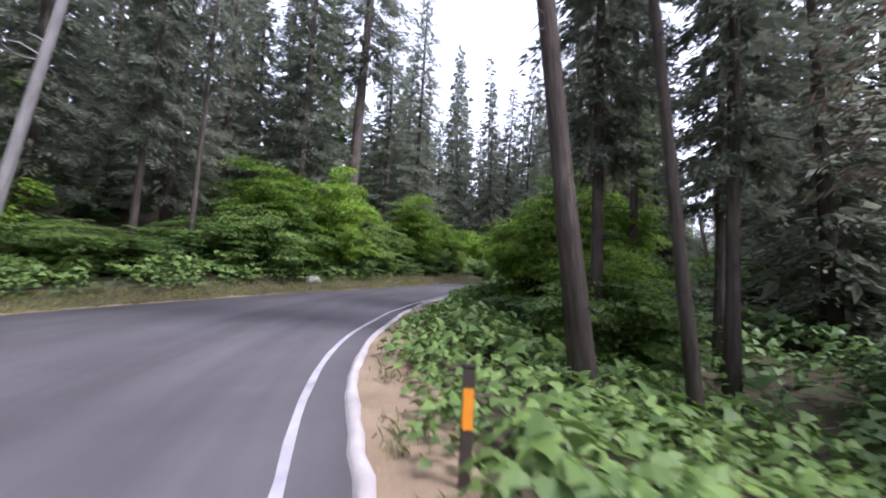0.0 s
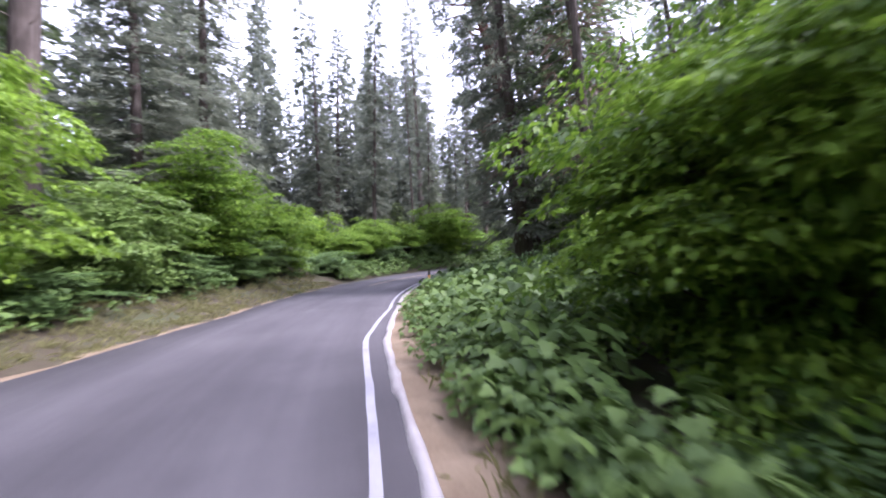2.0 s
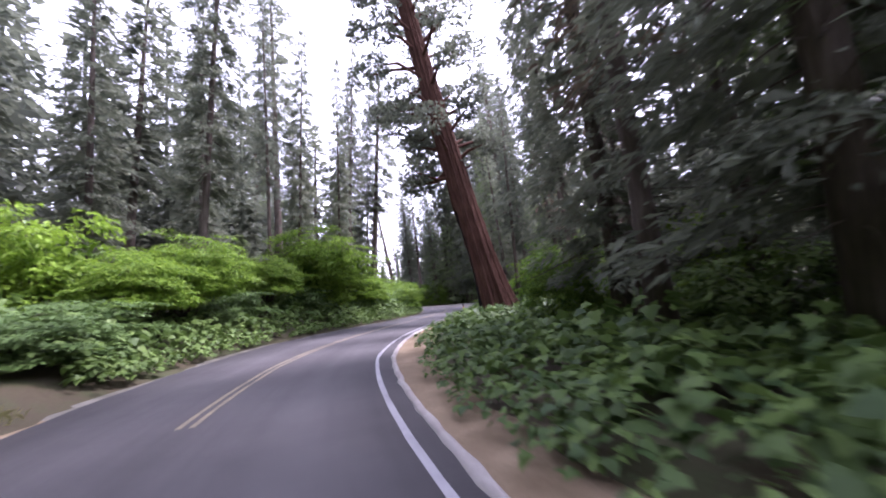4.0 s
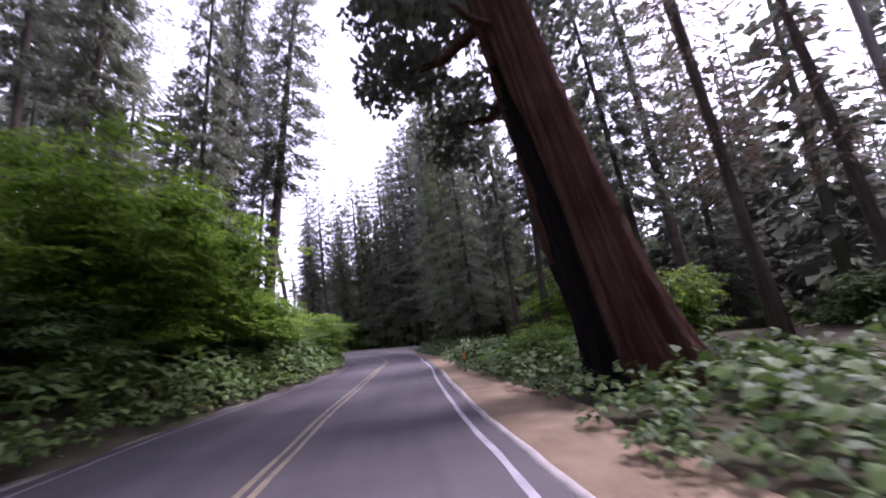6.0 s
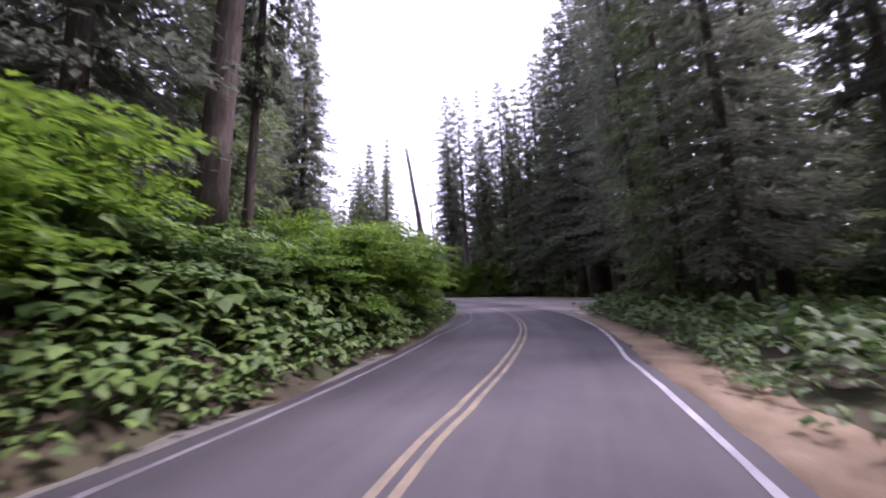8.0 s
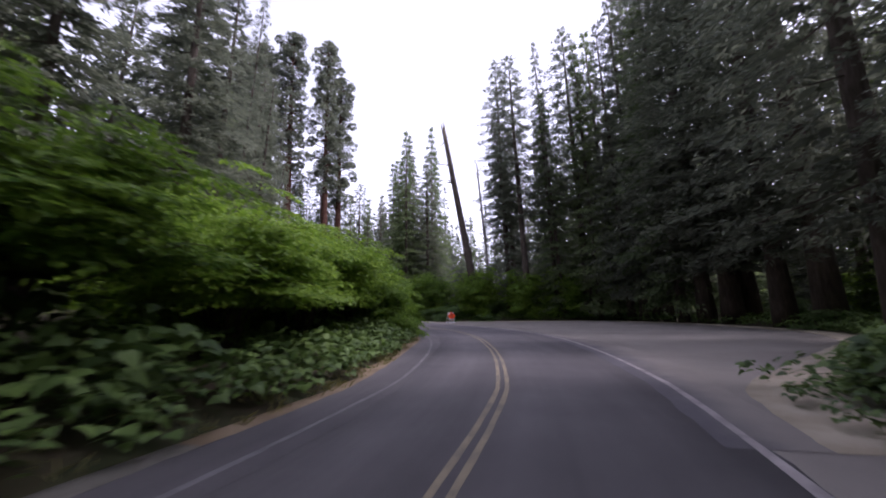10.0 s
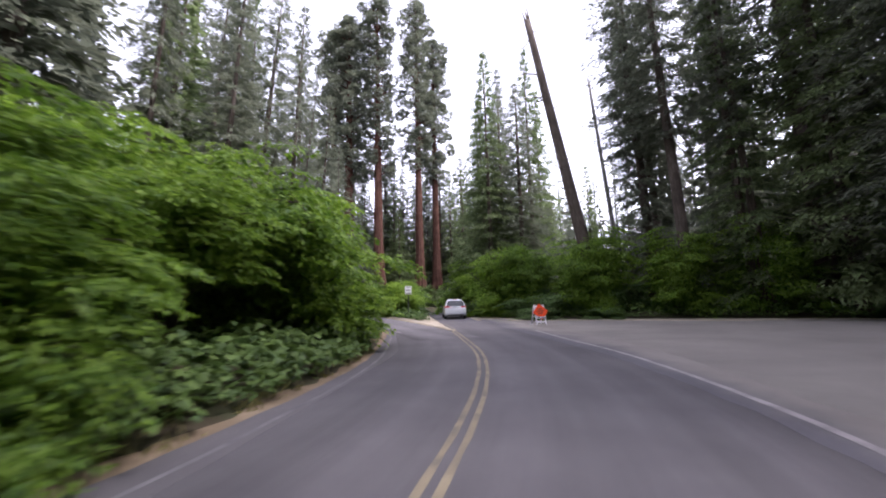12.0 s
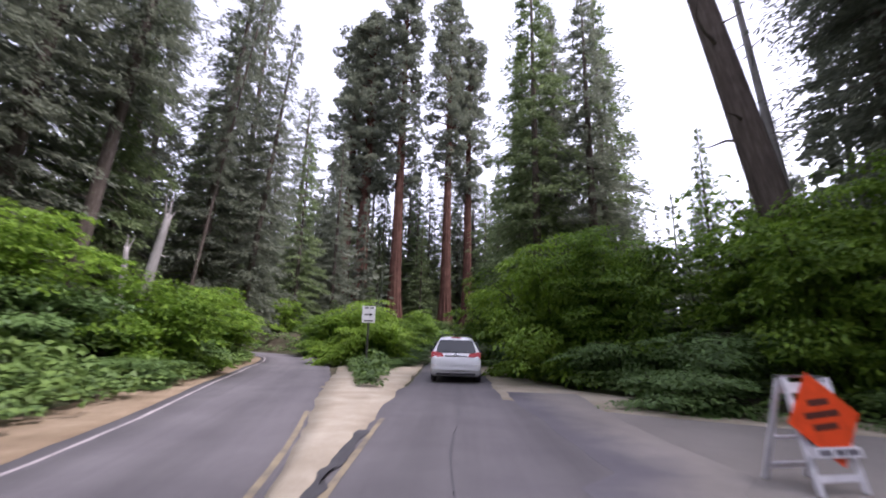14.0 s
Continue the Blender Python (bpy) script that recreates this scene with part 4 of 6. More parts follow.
# The trees that stand out: (x, y, kind, height factor, girth factor, lean to the road).
marked = [
    (2.95, 8.4, 2, 0.85, 0.5, 7), (5.1, 8.25, 2, 0.85, 0.56, 7), (4.9, 13.4, 3, 0.9, 0.75, 0), (7.6, 11.0, 3, 1.0, 0.9, 0), (7.6, 16.8, 2, 0.8, 0.8, 0), (11.5, 33.5, 0, 0.8, 0.8, 3), (13.5, 36.8, 6, 0.9, 0.8, 3), (16.2, 38.6, 0, 0.85, 0.85, 3), (13.8, 31.0, 1, 0.9, 0.85, 3), (10.2, 27.6, 6, 0.8, 0.8, 2), (18.5, 35.5, 0, 0.9, 0.9, 3), (20.5, 39.5, 2, 0.8, 0.8, 3), (8.0, 7.0, 2, 0.8, 0.7, 2), (9.9, 15.0, 3, 0.9, 0.9, 0), (11.5, 10.5, 6, 1.0, 0.9, 0),
    (-8.4, 35.5, 4, 0.9, 1.0, 4), (-13.8, 18.2, 3, 0.9, 0.8, 5), (-13.2, 21.5, 2, 0.8, 0.6, 4), (-19.0, 14.5, 2, 0.7, 0.7, 8), (-11.0, 30.5, 0, 1.0, 0.95, 3), (-3.5, 46.0, 0, 1.0, 0.95, 2), (-16.5, 24.5, 0, 0.9, 0.9, 4), (-20.0, 19.5, 0, 0.9, 0.9, 4),
    (20.0, 70.5, 2, 0.8, 0.85, 0), (25.4, 68.0, 3, 0.9, 0.7, 2), (20.5, 66.5, 3, 0.9, 0.8, 3), (30.0, 73.0, 0, 0.8, 0.85, 2), (32.6, 72.6, 4, 0.7, 0.75, 5), (34.4, 76.0, 3, 1.0, 0.8, 3), (28.0, 70.5, 2, 0.85, 0.85, 4),
    (24.0, 43.2, 3, 1.1, 0.8, 6), (31.6, 47.2, 6, 1.0, 0.8, 5), (36.0, 50.5, 3, 1.0, 0.85, 6), (38.5, 46.0, 6, 1.05, 0.85, 7), (37.0, 56.0, 2, 0.62, 0.85, 0), (43.0, 54.0, 1, 1.0, 0.95, 3), (47.5, 49.0, 4, 0.75, 0.85, 4), (33.5, 43.5, 6, 0.95, 0.85, 7),
    (56.6, 73.0, 2, 0.75, 0.95, 4), (59.6, 70.8, 0, 0.85, 0.95, 4), (53.0, 69.5, 1, 0.9, 0.85, 3), (50.0, 66.0, 0, 0.8, 0.85, 4), (48.0, 61.5, 3, 1.1, 0.9, 3), (64.5, 70.5, 4, 0.7, 0.85, 4), (56.0, 66.0, 0, 0.9, 0.9, 4), (62.0, 66.0, 1, 1.0, 0.95, 4),
    (46.0, 133.5, 1, 1.1, 1.0, 2), (43.5, 139.0, 0, 1.1, 1.1, 2), (46.5, 145.5, 1, 1.0, 1.0, 1), (41.0, 146.0, 0, 1.1, 1.1, 0), (36.0, 150.0, 1, 1.1, 1.1, 0), (40.0, 134.0, 7, 0.9, 1.0, 2), (35.5, 141.0, 0, 1.2, 1.1, 0), (53.0, 173.0, 0, 1.0, 1.1, 0), (46.5, 175.0, 7, 1.0, 1.1, 0), (40.0, 171.0, 0, 1.1, 1.1, 0), (35.0, 166.0, 1, 1.1, 1.1, 0), (80.0, 140.5, 1, 1.2, 1.1, 0), (86.5, 137.5, 1, 0.6, 0.6, 0), (77.5, 145.0, 0, 1.1, 1.1, 0), (86.0, 151.0, 1, 1.2, 1.1, 0), (93.0, 139.0, 1, 0.6, 0.6, 0), (52.0, 205.0, 1, 1.0, 1.1, 0), (62.0, 206.0, 1, 1.0, 1.1, 0), (72.0, 204.5, 1, 1.0, 1.1, 0), (86.0, 207.0, 7, 1.0, 1.2, 0), (44.0, 203.0, 1, 1.0, 1.1, 0), (55.0, 209.0, 7, 1.1, 1.2, 0), (64.0, 211.0, 7, 1.1, 1.2, 0), (74.0, 212.0, 7, 1.1, 1.2, 0), (80.0, 209.5, 7, 1.0, 1.2, 0), (49.0, 210.0, 7, 1.0, 1.2, 0), (58.0, 206.0, 0, 1.1, 1.2, 0), (66.0, 204.0, 1, 1.2, 1.2, 0), (69.0, 208.0, 0, 1.2, 1.2, 0), (76.0, 209.0, 1, 1.2, 1.2, 0), (47.0, 207.0, 0, 1.1, 1.2, 0), (82.0, 204.0, 1, 1.2, 1.2, 0), (67.0, 199.0, 1, 0.8, 1.0, 0), (57.5, 202.5, 1, 0.8, 1.0, 0), (60.0, 158.0, 5, 0.5, 0.9, 0), (63.5, 161.0, 5, 0.45, 0.9, 0), (67.0, 164.0, 5, 0.5, 1.0, 0), (57.0, 163.0, 5, 0.6, 1.0, 0), (71.5, 170.0, 5, 0.5, 1.0, 0), (50.0, 164.0, 1, 0.9, 1.0, 0), (45.0, 167.0, 0, 0.9, 1.0, 0), (40.0, 163.0, 1, 0.9, 1.0, 0), (54.0, 169.0, 5, 0.7, 1.0, 0), (79.0, 176.0, 1, 1.0, 1.0, 0), (84.0, 180.0, 0, 1.0, 1.0, 0), (74.5, 146.0, 1, 1.0, 1.0, 0), (78.0, 150.0, 0, 1.0, 1.0, 0), (82.5, 158.0, 1, 1.0, 1.0, 0),
    (24.9, 79.1, 4, 0.95, 0.9, 0), (9.6, 119.0, 0, 1.2, 1.2, 0), (2.3, 122.5, 0, 1.1, 1.1, 0), (25.3, 106.4, 7, 1.1, 1.1, 0), (16.0, 113.0, 0, 1.0, 1.1, 0),
    (11.0, 59.5, 3, 1.1, 1.1, 4), (84.0, 135.5, 5, 0.95, 0.9, 0), (81.5, 133.0, 5, 0.8, 0.9, 0), (87.5, 138.5, 5, 1.1, 1.0, 0), (90.0, 143.0, 1, 0.45, 0.6, 0), (86.0, 131.5, 5, 0.85, 0.9, 0), (79.5, 138.0, 5, 1.2, 1.1, 0), (72.4, 134.6, 1, 1.05, 1.1, 0), (76.3, 134.8, 0, 0.86, 1.15, 0), (75.5, 139.0, 0, 0.9, 0.95, 0), (50.4, 136.5, 2, 0.85, 0.5, 6), (52.3, 140.5, 0, 0.85, 0.85, 4), (47.5, 131.0, 4, 0.75, 0.75, 5), (70.5, 141.0, 1, 0.95, 1.0, 1), (45.0, 125.5, 0, 0.9, 0.95, 4), (48.5, 119.0, 0, 0.8, 0.85, 4), (46.5, 113.0, 2, 0.85, 0.8, 4),
    (83.0, 121.5, 4, 0.9, 0.9, 2), (82.5, 116.8, 4, 0.85, 0.95, 3), (84.0, 113.0, 2, 1.0, 1.2, 3), (87.0, 110.6, 4, 0.9, 1.0, 3), (49.2, 139.8, 0, 1.15, 1.1, 3), (49.4, 145.2, 0, 1.2, 1.1, 1), (45.2, 129.0, 0, 1.1, 1.1, 3),
    (77.5, 95.5, 0, 1.05, 1.25, 4), (80.8, 102.5, 0, 1.05, 1.25, 4), (81.8, 108.5, 1, 1.25, 1.25, 4), (73.5, 88.0, 1, 1.25, 1.2, 4), (84.0, 99.0, 1, 1.2, 1.2, 4), (83.0, 121.0, 0, 0.95, 1.0, 4), (88.5, 117.5, 0, 0.95, 1.1, 3), (91.0, 112.0, 1, 1.05, 1.1, 4), (86.5, 124.5, 4, 0.7, 0.9, 3), (93.5, 105.5, 0, 0.95, 1.1, 3), (88.0, 100.5, 2, 0.85, 0.9, 4), (83.0, 94.5, 0, 0.9, 1.1, 4), (86.0, 105.5, 0, 0.95, 1.1, 4), (84.5, 112.5, 1, 1.0, 1.0, 4), (80.0, 97.0, 0, 1.0, 1.1, 4), (71.0, 79.0, 1, 1.0, 1.0, 4), (82.0, 88.0, 0, 1.0, 1.1, 4), (88.0, 93.0, 1, 1.1, 1.1, 4), (83.5, 104.5, 0, 1.05, 1.2, 3), (86.0, 109.0, 1, 1.2, 1.1, 3), (90.0, 104.0, 1, 1.2, 1.1, 3),
]
taken = []
for x, y, k, hf, gf, lean in marked:
    (s,), (d,) = way.sd([(x, y)])
    if s > 99 and 0 < d < pullout(s) + 2.0:
        x, y = way.xy(s, pullout(s) + 2.0 + (x * 7 % 2)).tolist()
    if 99 < s < 134 and d > 8:
        hf, gf = hf * 1.2, gf * 1.12
        if s < 127 and k < 2:
            k, hf = 7, hf * 0.9
    stand(near_kinds[k], put(None, x, y, (x * 37 + y * 53) % 360, gf, to_road(x, y, lean), 0.1, hf))
    taken.append((x, y))

# The wood behind: scattered by chance.
rng = rng_of(5)
cand = np.column_stack([rng.uniform(-70, 145, 12000), rng.uniform(-45, 240, 12000)])
s_c, d_c = way.sd(cand)
cand = cand[away(cand, 5.0, 4.5) & (np.abs(d_c) < 62) & (s_c > -30)]
s_c, d_c = way.sd(cand)
SEQUOIAS = [(26.8, 51.05), (54.0, 125.0), (56.0, 121.5), (61.5, 196.0), (72.2, 197.0), (54.0, 199.0), (50.0, 201.5)]
count, distant = 0, []


def in_gap(x, y):
    """The two gaps in the wood: over the second bend, and beyond the waiting area."""
    a = math.degrees(math.atan2(x - 30.8, y - 60.9))
    b = math.degrees(math.atan2(x - 64.2, y - 109.1))
    m = math.degrees(4.5 / max(8.0, math.hypot(x - 64.2, y - 109.1)))
    return (21 < a < 36 and 66 < y < 120) or (30 - m < b < 41.5 + m and 110 < y < 185)


for (x, y), s, d in zip(cand, s_c, d_c):
    off = (left_edge(s) - d) if d < 0 else d - (right_green(s) if s < 98 else pullout(s))
    gap = 4.8 if off < 18 else 5.6
    if min((x - a) ** 2 + (y - b) ** 2 for a, b in taken) < gap * gap:
        continue
    if min((x - a) ** 2 + (y - b) ** 2 for a, b in SEQUOIAS) < 36 or (18 < s < 30 and 0 < d < 8):
        continue
    if off < 14 and ((44 < s < 76 and d < 0) or (44 < s < 66 and d > 0) or (s < 10 and d > 0) or (66 < s < 98 and d > 0 and off < 9)):
        continue
    if in_gap(x, y) or (66 < s < 104 and 0 < d and off < 34 and rng.uniform() < 0.5):
        continue
    if s > 148 and (abs(d) < 11 or (-30 < d < 0 and s < 210 and fork.sd([(x, y)])[1][0] > 0)):
        continue
    taken.append((x, y))
    if off > 23:
        distant.append((x, y))
        continue
    if count > 135:
        continue
    k = mid_kinds[rng.choice(4, p=[0.34, 0.2, 0.2, 0.26])] if off > 13 else near_kinds[rng.choice(7, p=[0.22, 0.16, 0.12, 0.14, 0.06, 0.22, 0.08])]
    stand(k, put(None, x, y, rng.uniform(0, 360), rng.uniform(0.75, 1.1), to_road(x, y, rng.uniform(0, 5)), 0.1, rng.uniform(0.6, 1.0)))
    count += 1


def far_wood(seed, near_spots, n):
    """The distant wood: hundreds of ragged spires, too far off to tell apart."""
    rng = rng_of(seed)
    out = []
    th = rng.uniform(0, 2 * np.pi, n)
    rad = rng.uniform(112, 200, n)
    ring = [(38 + math.cos(a) * r * 0.85, 80 + math.sin(a) * r) for a, r in zip(th, rad)]
    ring += list(zip(rng.uniform(15, 125, 170), rng.uniform(204, 245, 170)))
    spots = near_spots + ring
    zs = height(np.array(spots))
    beside = np.abs(way.sd(np.array(spots))[1]) < 46
    for k, ((x, y), z) in enumerate(zip(spots, zs)):
        near = k < len(near_spots)
        tall, wide = rng.uniform(20, 40), rng.uniform(2.6, 4.4)
        if rng.uniform() < 0.3:
            tall *= 0.5
        low = 0.01 if rng.uniform() < 0.8 else 0.16
        if near and beside[k]:
            v, f = crown_blades(rng, tall, low, wide * 1.3, 1100, 260, 0.95, 0.46, 0.3, 0.85)
        elif near:
            v, f = crown_blades(rng, tall, low, wide * 1.3, 480, 110, 1.3, 0.7, 0.3, 0.85)
        else:
            v, f = crown_blades(rng, tall, low, wide * 1.4, 130, 18, 1.7, 0.9, 0.3, 0.9)
        out.append((v + [x, y, z], f))
        out.append(tube([(x, y, z - 0.5), (x, y, z + tall)], [0.38, 0.05], 5, False))
    return merge(out)


obj("far_wood", tri_mesh("far_wood", *far_wood(8, distant, 1100)), NEEDLES, label="distant dark conifer forest on all sides", category="forest", kind="stuff")

# Bushes and small broad-leaved trees.
MAPLE = dict(category="bush", group="broad-leaved bushes")
bushes = [
    pads_tree(31, 6.2, 3.0, "maple_bush", "tall bright green maple bush with layered sprays", leafmat=LEAF_BRIGHT, pads=210, per_pad=125, leaf=0.175, pad_r=0.8, low=0.08, **MAPLE),
    pads_tree(32, 4.2, 2.4, "dogwood_bush", "bright green broad-leaved bush at the wood's edge", leafmat=LEAF_BRIGHT, pads=150, per_pad=110, leaf=0.16, pad_r=0.7, low=0.06, **MAPLE),
    pads_tree(33, 3.2, 2.2, "hazel_bush", "dark green spreading bush at the wood's edge", leafmat=LEAF_DARK, pads=130, per_pad=95, leaf=0.145, pad_r=0.65, low=0.05, **MAPLE),
    pads_tree(34, 2.0, 1.7, "low_bush", "low dark green bush on the bank", leafmat=LEAF_DARK, pads=90, per_pad=80, leaf=0.13, pad_r=0.55, low=0.05, stem_r=0.03, **MAPLE),
    pads_tree(35, 8.5, 2.6, "alder_tree", "slender light green broad-leaved tree behind the bushes", leafmat=LEAF_BRIGHT, pads=190, per_pad=110, leaf=0.18, pad_r=0.85, low=0.2, **MAPLE),
]
bushes.append(pads_tree(36, 5.8, 3.2, "maple_bush", "wide bright green maple bush arching over a dark hollow", leafmat=LEAF_BRIGHT, pads=260, per_pad=110, leaf=0.18, pad_r=0.85, low=0.5, **MAPLE))
bushes.append(pads_tree(37, 5.6, 2.9, "maple_bush", "tall mid-green maple bush with arching sprays on the bank", leafmat=LEAF_MID, pads=200, per_pad=115, leaf=0.17, pad_r=0.8, low=0.07, **MAPLE))
# (x, y, kind, size, height factor)
bush_spots = [
    # Low kind 2 bushes here: their darker leaf colour stands for the hollow's shade.
    (4.4, 18.8, 5, 0.75, 1.2), (5.2, 19.0, 0, 0.9, 1.2), (6.4, 18.2, 5, 0.95, 1.35), (5.6, 15.0, 5, 0.72, 1.1), (3.2, 16.4, 2, 0.7, 0.6), (4.4, 18.6, 2, 0.9, 0.8), (8.8, 24.8, 0, 0.75, 0.75), (9.5, 30.0, 3, 1.1, 0.9), (5.4, 13.6, 6, 0.8, 0.75), (7.4, 15.0, 2, 0.9, 1.0), (5.0, 16.0, 2, 0.9, 0.9),
    (-9.8, 24.5, 6, 1.15, 1.35), (-8.0, 28.6, 0, 1.0, 1.25), (-5.4, 33.6, 6, 1.0, 1.3), (-3.2, 39.6, 4, 1.0, 0.95), (-11.0, 27.0, 4, 1.1, 0.95), (-13.0, 22.6, 6, 1.1, 0.9), (-15.0, 17.0, 6, 1.0, 0.8), (-16.4, 13.0, 6, 1.0, 0.9), (-15.8, 9.5, 6, 1.0, 0.8), (-17.5, 6.0, 1, 1.2, 1.2), (-14.2, 20.5, 2, 1.2, 1.2), (-12.0, 24.6, 2, 1.2, 1.2), (-9.6, 30.6, 2, 1.2, 1.3), (-7.2, 36.0, 6, 1.0, 0.95), (-1.4, 42.5, 6, 1.0, 0.85),
    (-6.4, 30.2, 2, 1.0, 1.0), (-3.4, 35.2, 2, 1.1, 1.0), (-0.6, 38.6, 2, 1.1, 1.0), (1.6, 42.8, 2, 1.1, 1.0), (0.2, 44.5, 0, 0.9, 0.9), (4.6, 48.2, 2, 1.1, 1.1),
    (17.6, 41.0, 0, 0.6, 0.95), (21.4, 61.8, 4, 1.1, 1.05), (25.0, 64.2, 4, 1.1, 1.0),  (29.6, 55.0, 2, 0.6, 0.7), (31.0, 54.6, 1, 0.5, 0.7),
    (10.5, 54.8, 5, 1.0, 1.15), (12.8, 57.2, 2, 1.25, 1.6), (15.6, 59.6, 5, 0.9, 1.1), (8.0, 53.0, 5, 0.9, 1.0), (5.6, 50.6, 2, 1.2, 1.4), (18.6, 62.4, 2, 1.2, 1.6), (21.6, 64.8, 0, 0.85, 0.85), (24.6, 66.6, 2, 1.2, 1.5), (28.0, 68.6, 1, 1.0, 1.0), (31.5, 70.4, 2, 1.2, 1.5), (35.4, 72.4, 0, 0.8, 0.75), (39.0, 75.0, 1, 1.0, 1.0),
    # The kind 0 row behind the arching bushes is added to keep their hollow dark.
    (43.6, 80.6, 5, 1.0, 0.95), (46.4, 84.4, 5, 1.05, 0.92), (48.8, 88.2, 5, 1.1, 0.95), (50.9, 92.0, 5, 1.1, 1.0), (52.6, 96.0, 5, 1.1, 1.02), (53.8, 100.2, 5, 1.0, 1.08), (55.0, 103.5, 1, 1.1, 1.1), (48.0, 93.0, 0, 1.1, 0.95), (45.5, 88.5, 0, 1.1, 0.95), (50.0, 97.5, 0, 1.1, 0.95), (51.6, 102.0, 0, 1.1, 0.95), (52.6, 106.5, 0, 1.0, 0.95), (57.0, 105.0, 1, 1.0, 1.1), (55.2, 108.6, 5, 1.0, 1.2), (54.0, 113.5, 2, 1.2, 1.1), (53.2, 118.0, 2, 1.0, 0.95), (52.0, 113.0, 4, 0.9, 0.8), (51.0, 123.0, 1, 1.0, 0.9), (53.2, 122.5, 3, 1.2, 1.0),
    (71.6, 123.8, 2, 1.1, 1.2), (73.6, 121.0, 2, 1.2, 1.3), (76.4, 120.0, 0, 1.05, 1.0), (79.0, 119.4, 2, 1.3, 1.4), (82.5, 118.6, 2, 1.2, 1.2), (72.6, 126.0, 0, 0.95, 0.95), (81.0, 116.0, 0, 1.0, 0.95), (85.0, 112.5, 0, 1.0, 1.0), (77.8, 124.0, 4, 1.1, 0.8), (74.2, 128.5, 4, 1.0, 0.9), (87.5, 116.0, 4, 1.1, 0.8), (71.4, 119.6, 3, 0.8, 0.7), (75.8, 117.4, 3, 0.8, 0.6), (71.0, 128.0, 1, 1.1, 1.1), (70.8, 133.0, 2, 1.1, 1.1), (86.5, 114.6, 2, 1.3, 1.1), (70.6, 138.0, 1, 1.1, 1.1), (88.5, 108.5, 2, 1.2, 1.0), (75.5, 124.5, 2, 1.3, 1.3),
    (55.8, 122.8, 2, 0.9, 0.8), (54.6, 126.6, 1, 0.9, 0.8), (53.6, 131.0, 2, 1.0, 0.9), (52.6, 135.0, 1, 0.9, 0.8), (51.0, 139.4, 2, 1.1, 1.0), (48.0, 143.5, 1, 1.0, 0.9), (49.0, 128.0, 2, 1.2, 1.1), (46.0, 137.0, 2, 1.2, 1.1), (62.6, 132.0, 2, 0.75, 0.7), (63.6, 134.8, 2, 0.8, 0.75), (61.8, 136.4, 1, 0.9, 0.9), (64.4, 138.4, 2, 0.9, 0.85), (60.4, 140.6, 2, 0.9, 0.9), (63.0, 142.5, 1, 0.9, 0.8), (65.0, 147.0, 2, 1.0, 0.9), (58.0, 147.5, 1, 1.0, 0.8),
]
for x, y, k, sz, hf in bush_spots:
    (s,), (d,) = way.sd([(x, y)])
    need = ((3.0, 2.4, 2.2, 1.7, 2.6, 3.2, 2.9)[k] * 1.15 + 0.9) * sz
    if 22 < s < 98 and 0 < d < right_green(s) + need:
        x, y = way.xy(s, right_green(s) + need).tolist()
    if s < 46 and d < 0:
        hf = hf * 0.92
    if 46 < s < 76 and d < 0:
        x, y = way.xy(s, d - 1.4).tolist()
    if d < 0:
        hf = hf * np.interp(s, [44, 48, 70, 76, 92, 97, 111, 116, 122], [1, 0.8, 0.8, 0.62, 0.64, 0.82, 0.82, 0.82, 0.95])
        if 12 < s < 140:
            x, y = way.xy(s, min(d, left_edge(s) - need * (0.9 if s < 44 else 0.86 if s > 108 else 0.72))).tolist()
    elif s > 134:
        hf = hf * 1.05
    stand(bushes[k], put(None, x, y, (x * 71 + y * 29) % 360, sz, sink=0.05, tall=hf * sz))
thin = [
    pads_tree(41, 4.6, 2.3, "wild_bush", "green broad-leaved bush standing in the wood", leafmat=LEAF_BROAD, pads=90, per_pad=36, leaf=0.27, pad_r=0.8, low=0.05, **MAPLE),
    pads_tree(42, 3.0, 2.0, "wild_bush", "dark green bush standing in the wood", leafmat=LEAF_DARK, pads=76, per_pad=34, leaf=0.25, pad_r=0.75, low=0.05, **MAPLE),
    pads_tree(43, 6.5, 2.4, "wild_bush", "tall light green bush standing in the wood", leafmat=LEAF_BRIGHT, pads=100, per_pad=36, leaf=0.28, pad_r=0.85, low=0.1, **MAPLE),
]
brush = []
rng = rng_of(9)
cand = np.column_stack([rng.uniform(-45, 115, 6000), rng.uniform(-30, 210, 6000)])
cand = cand[away(cand, 1.6, 1.8)]
s_c, d_c = way.sd(cand)
n_b = 0
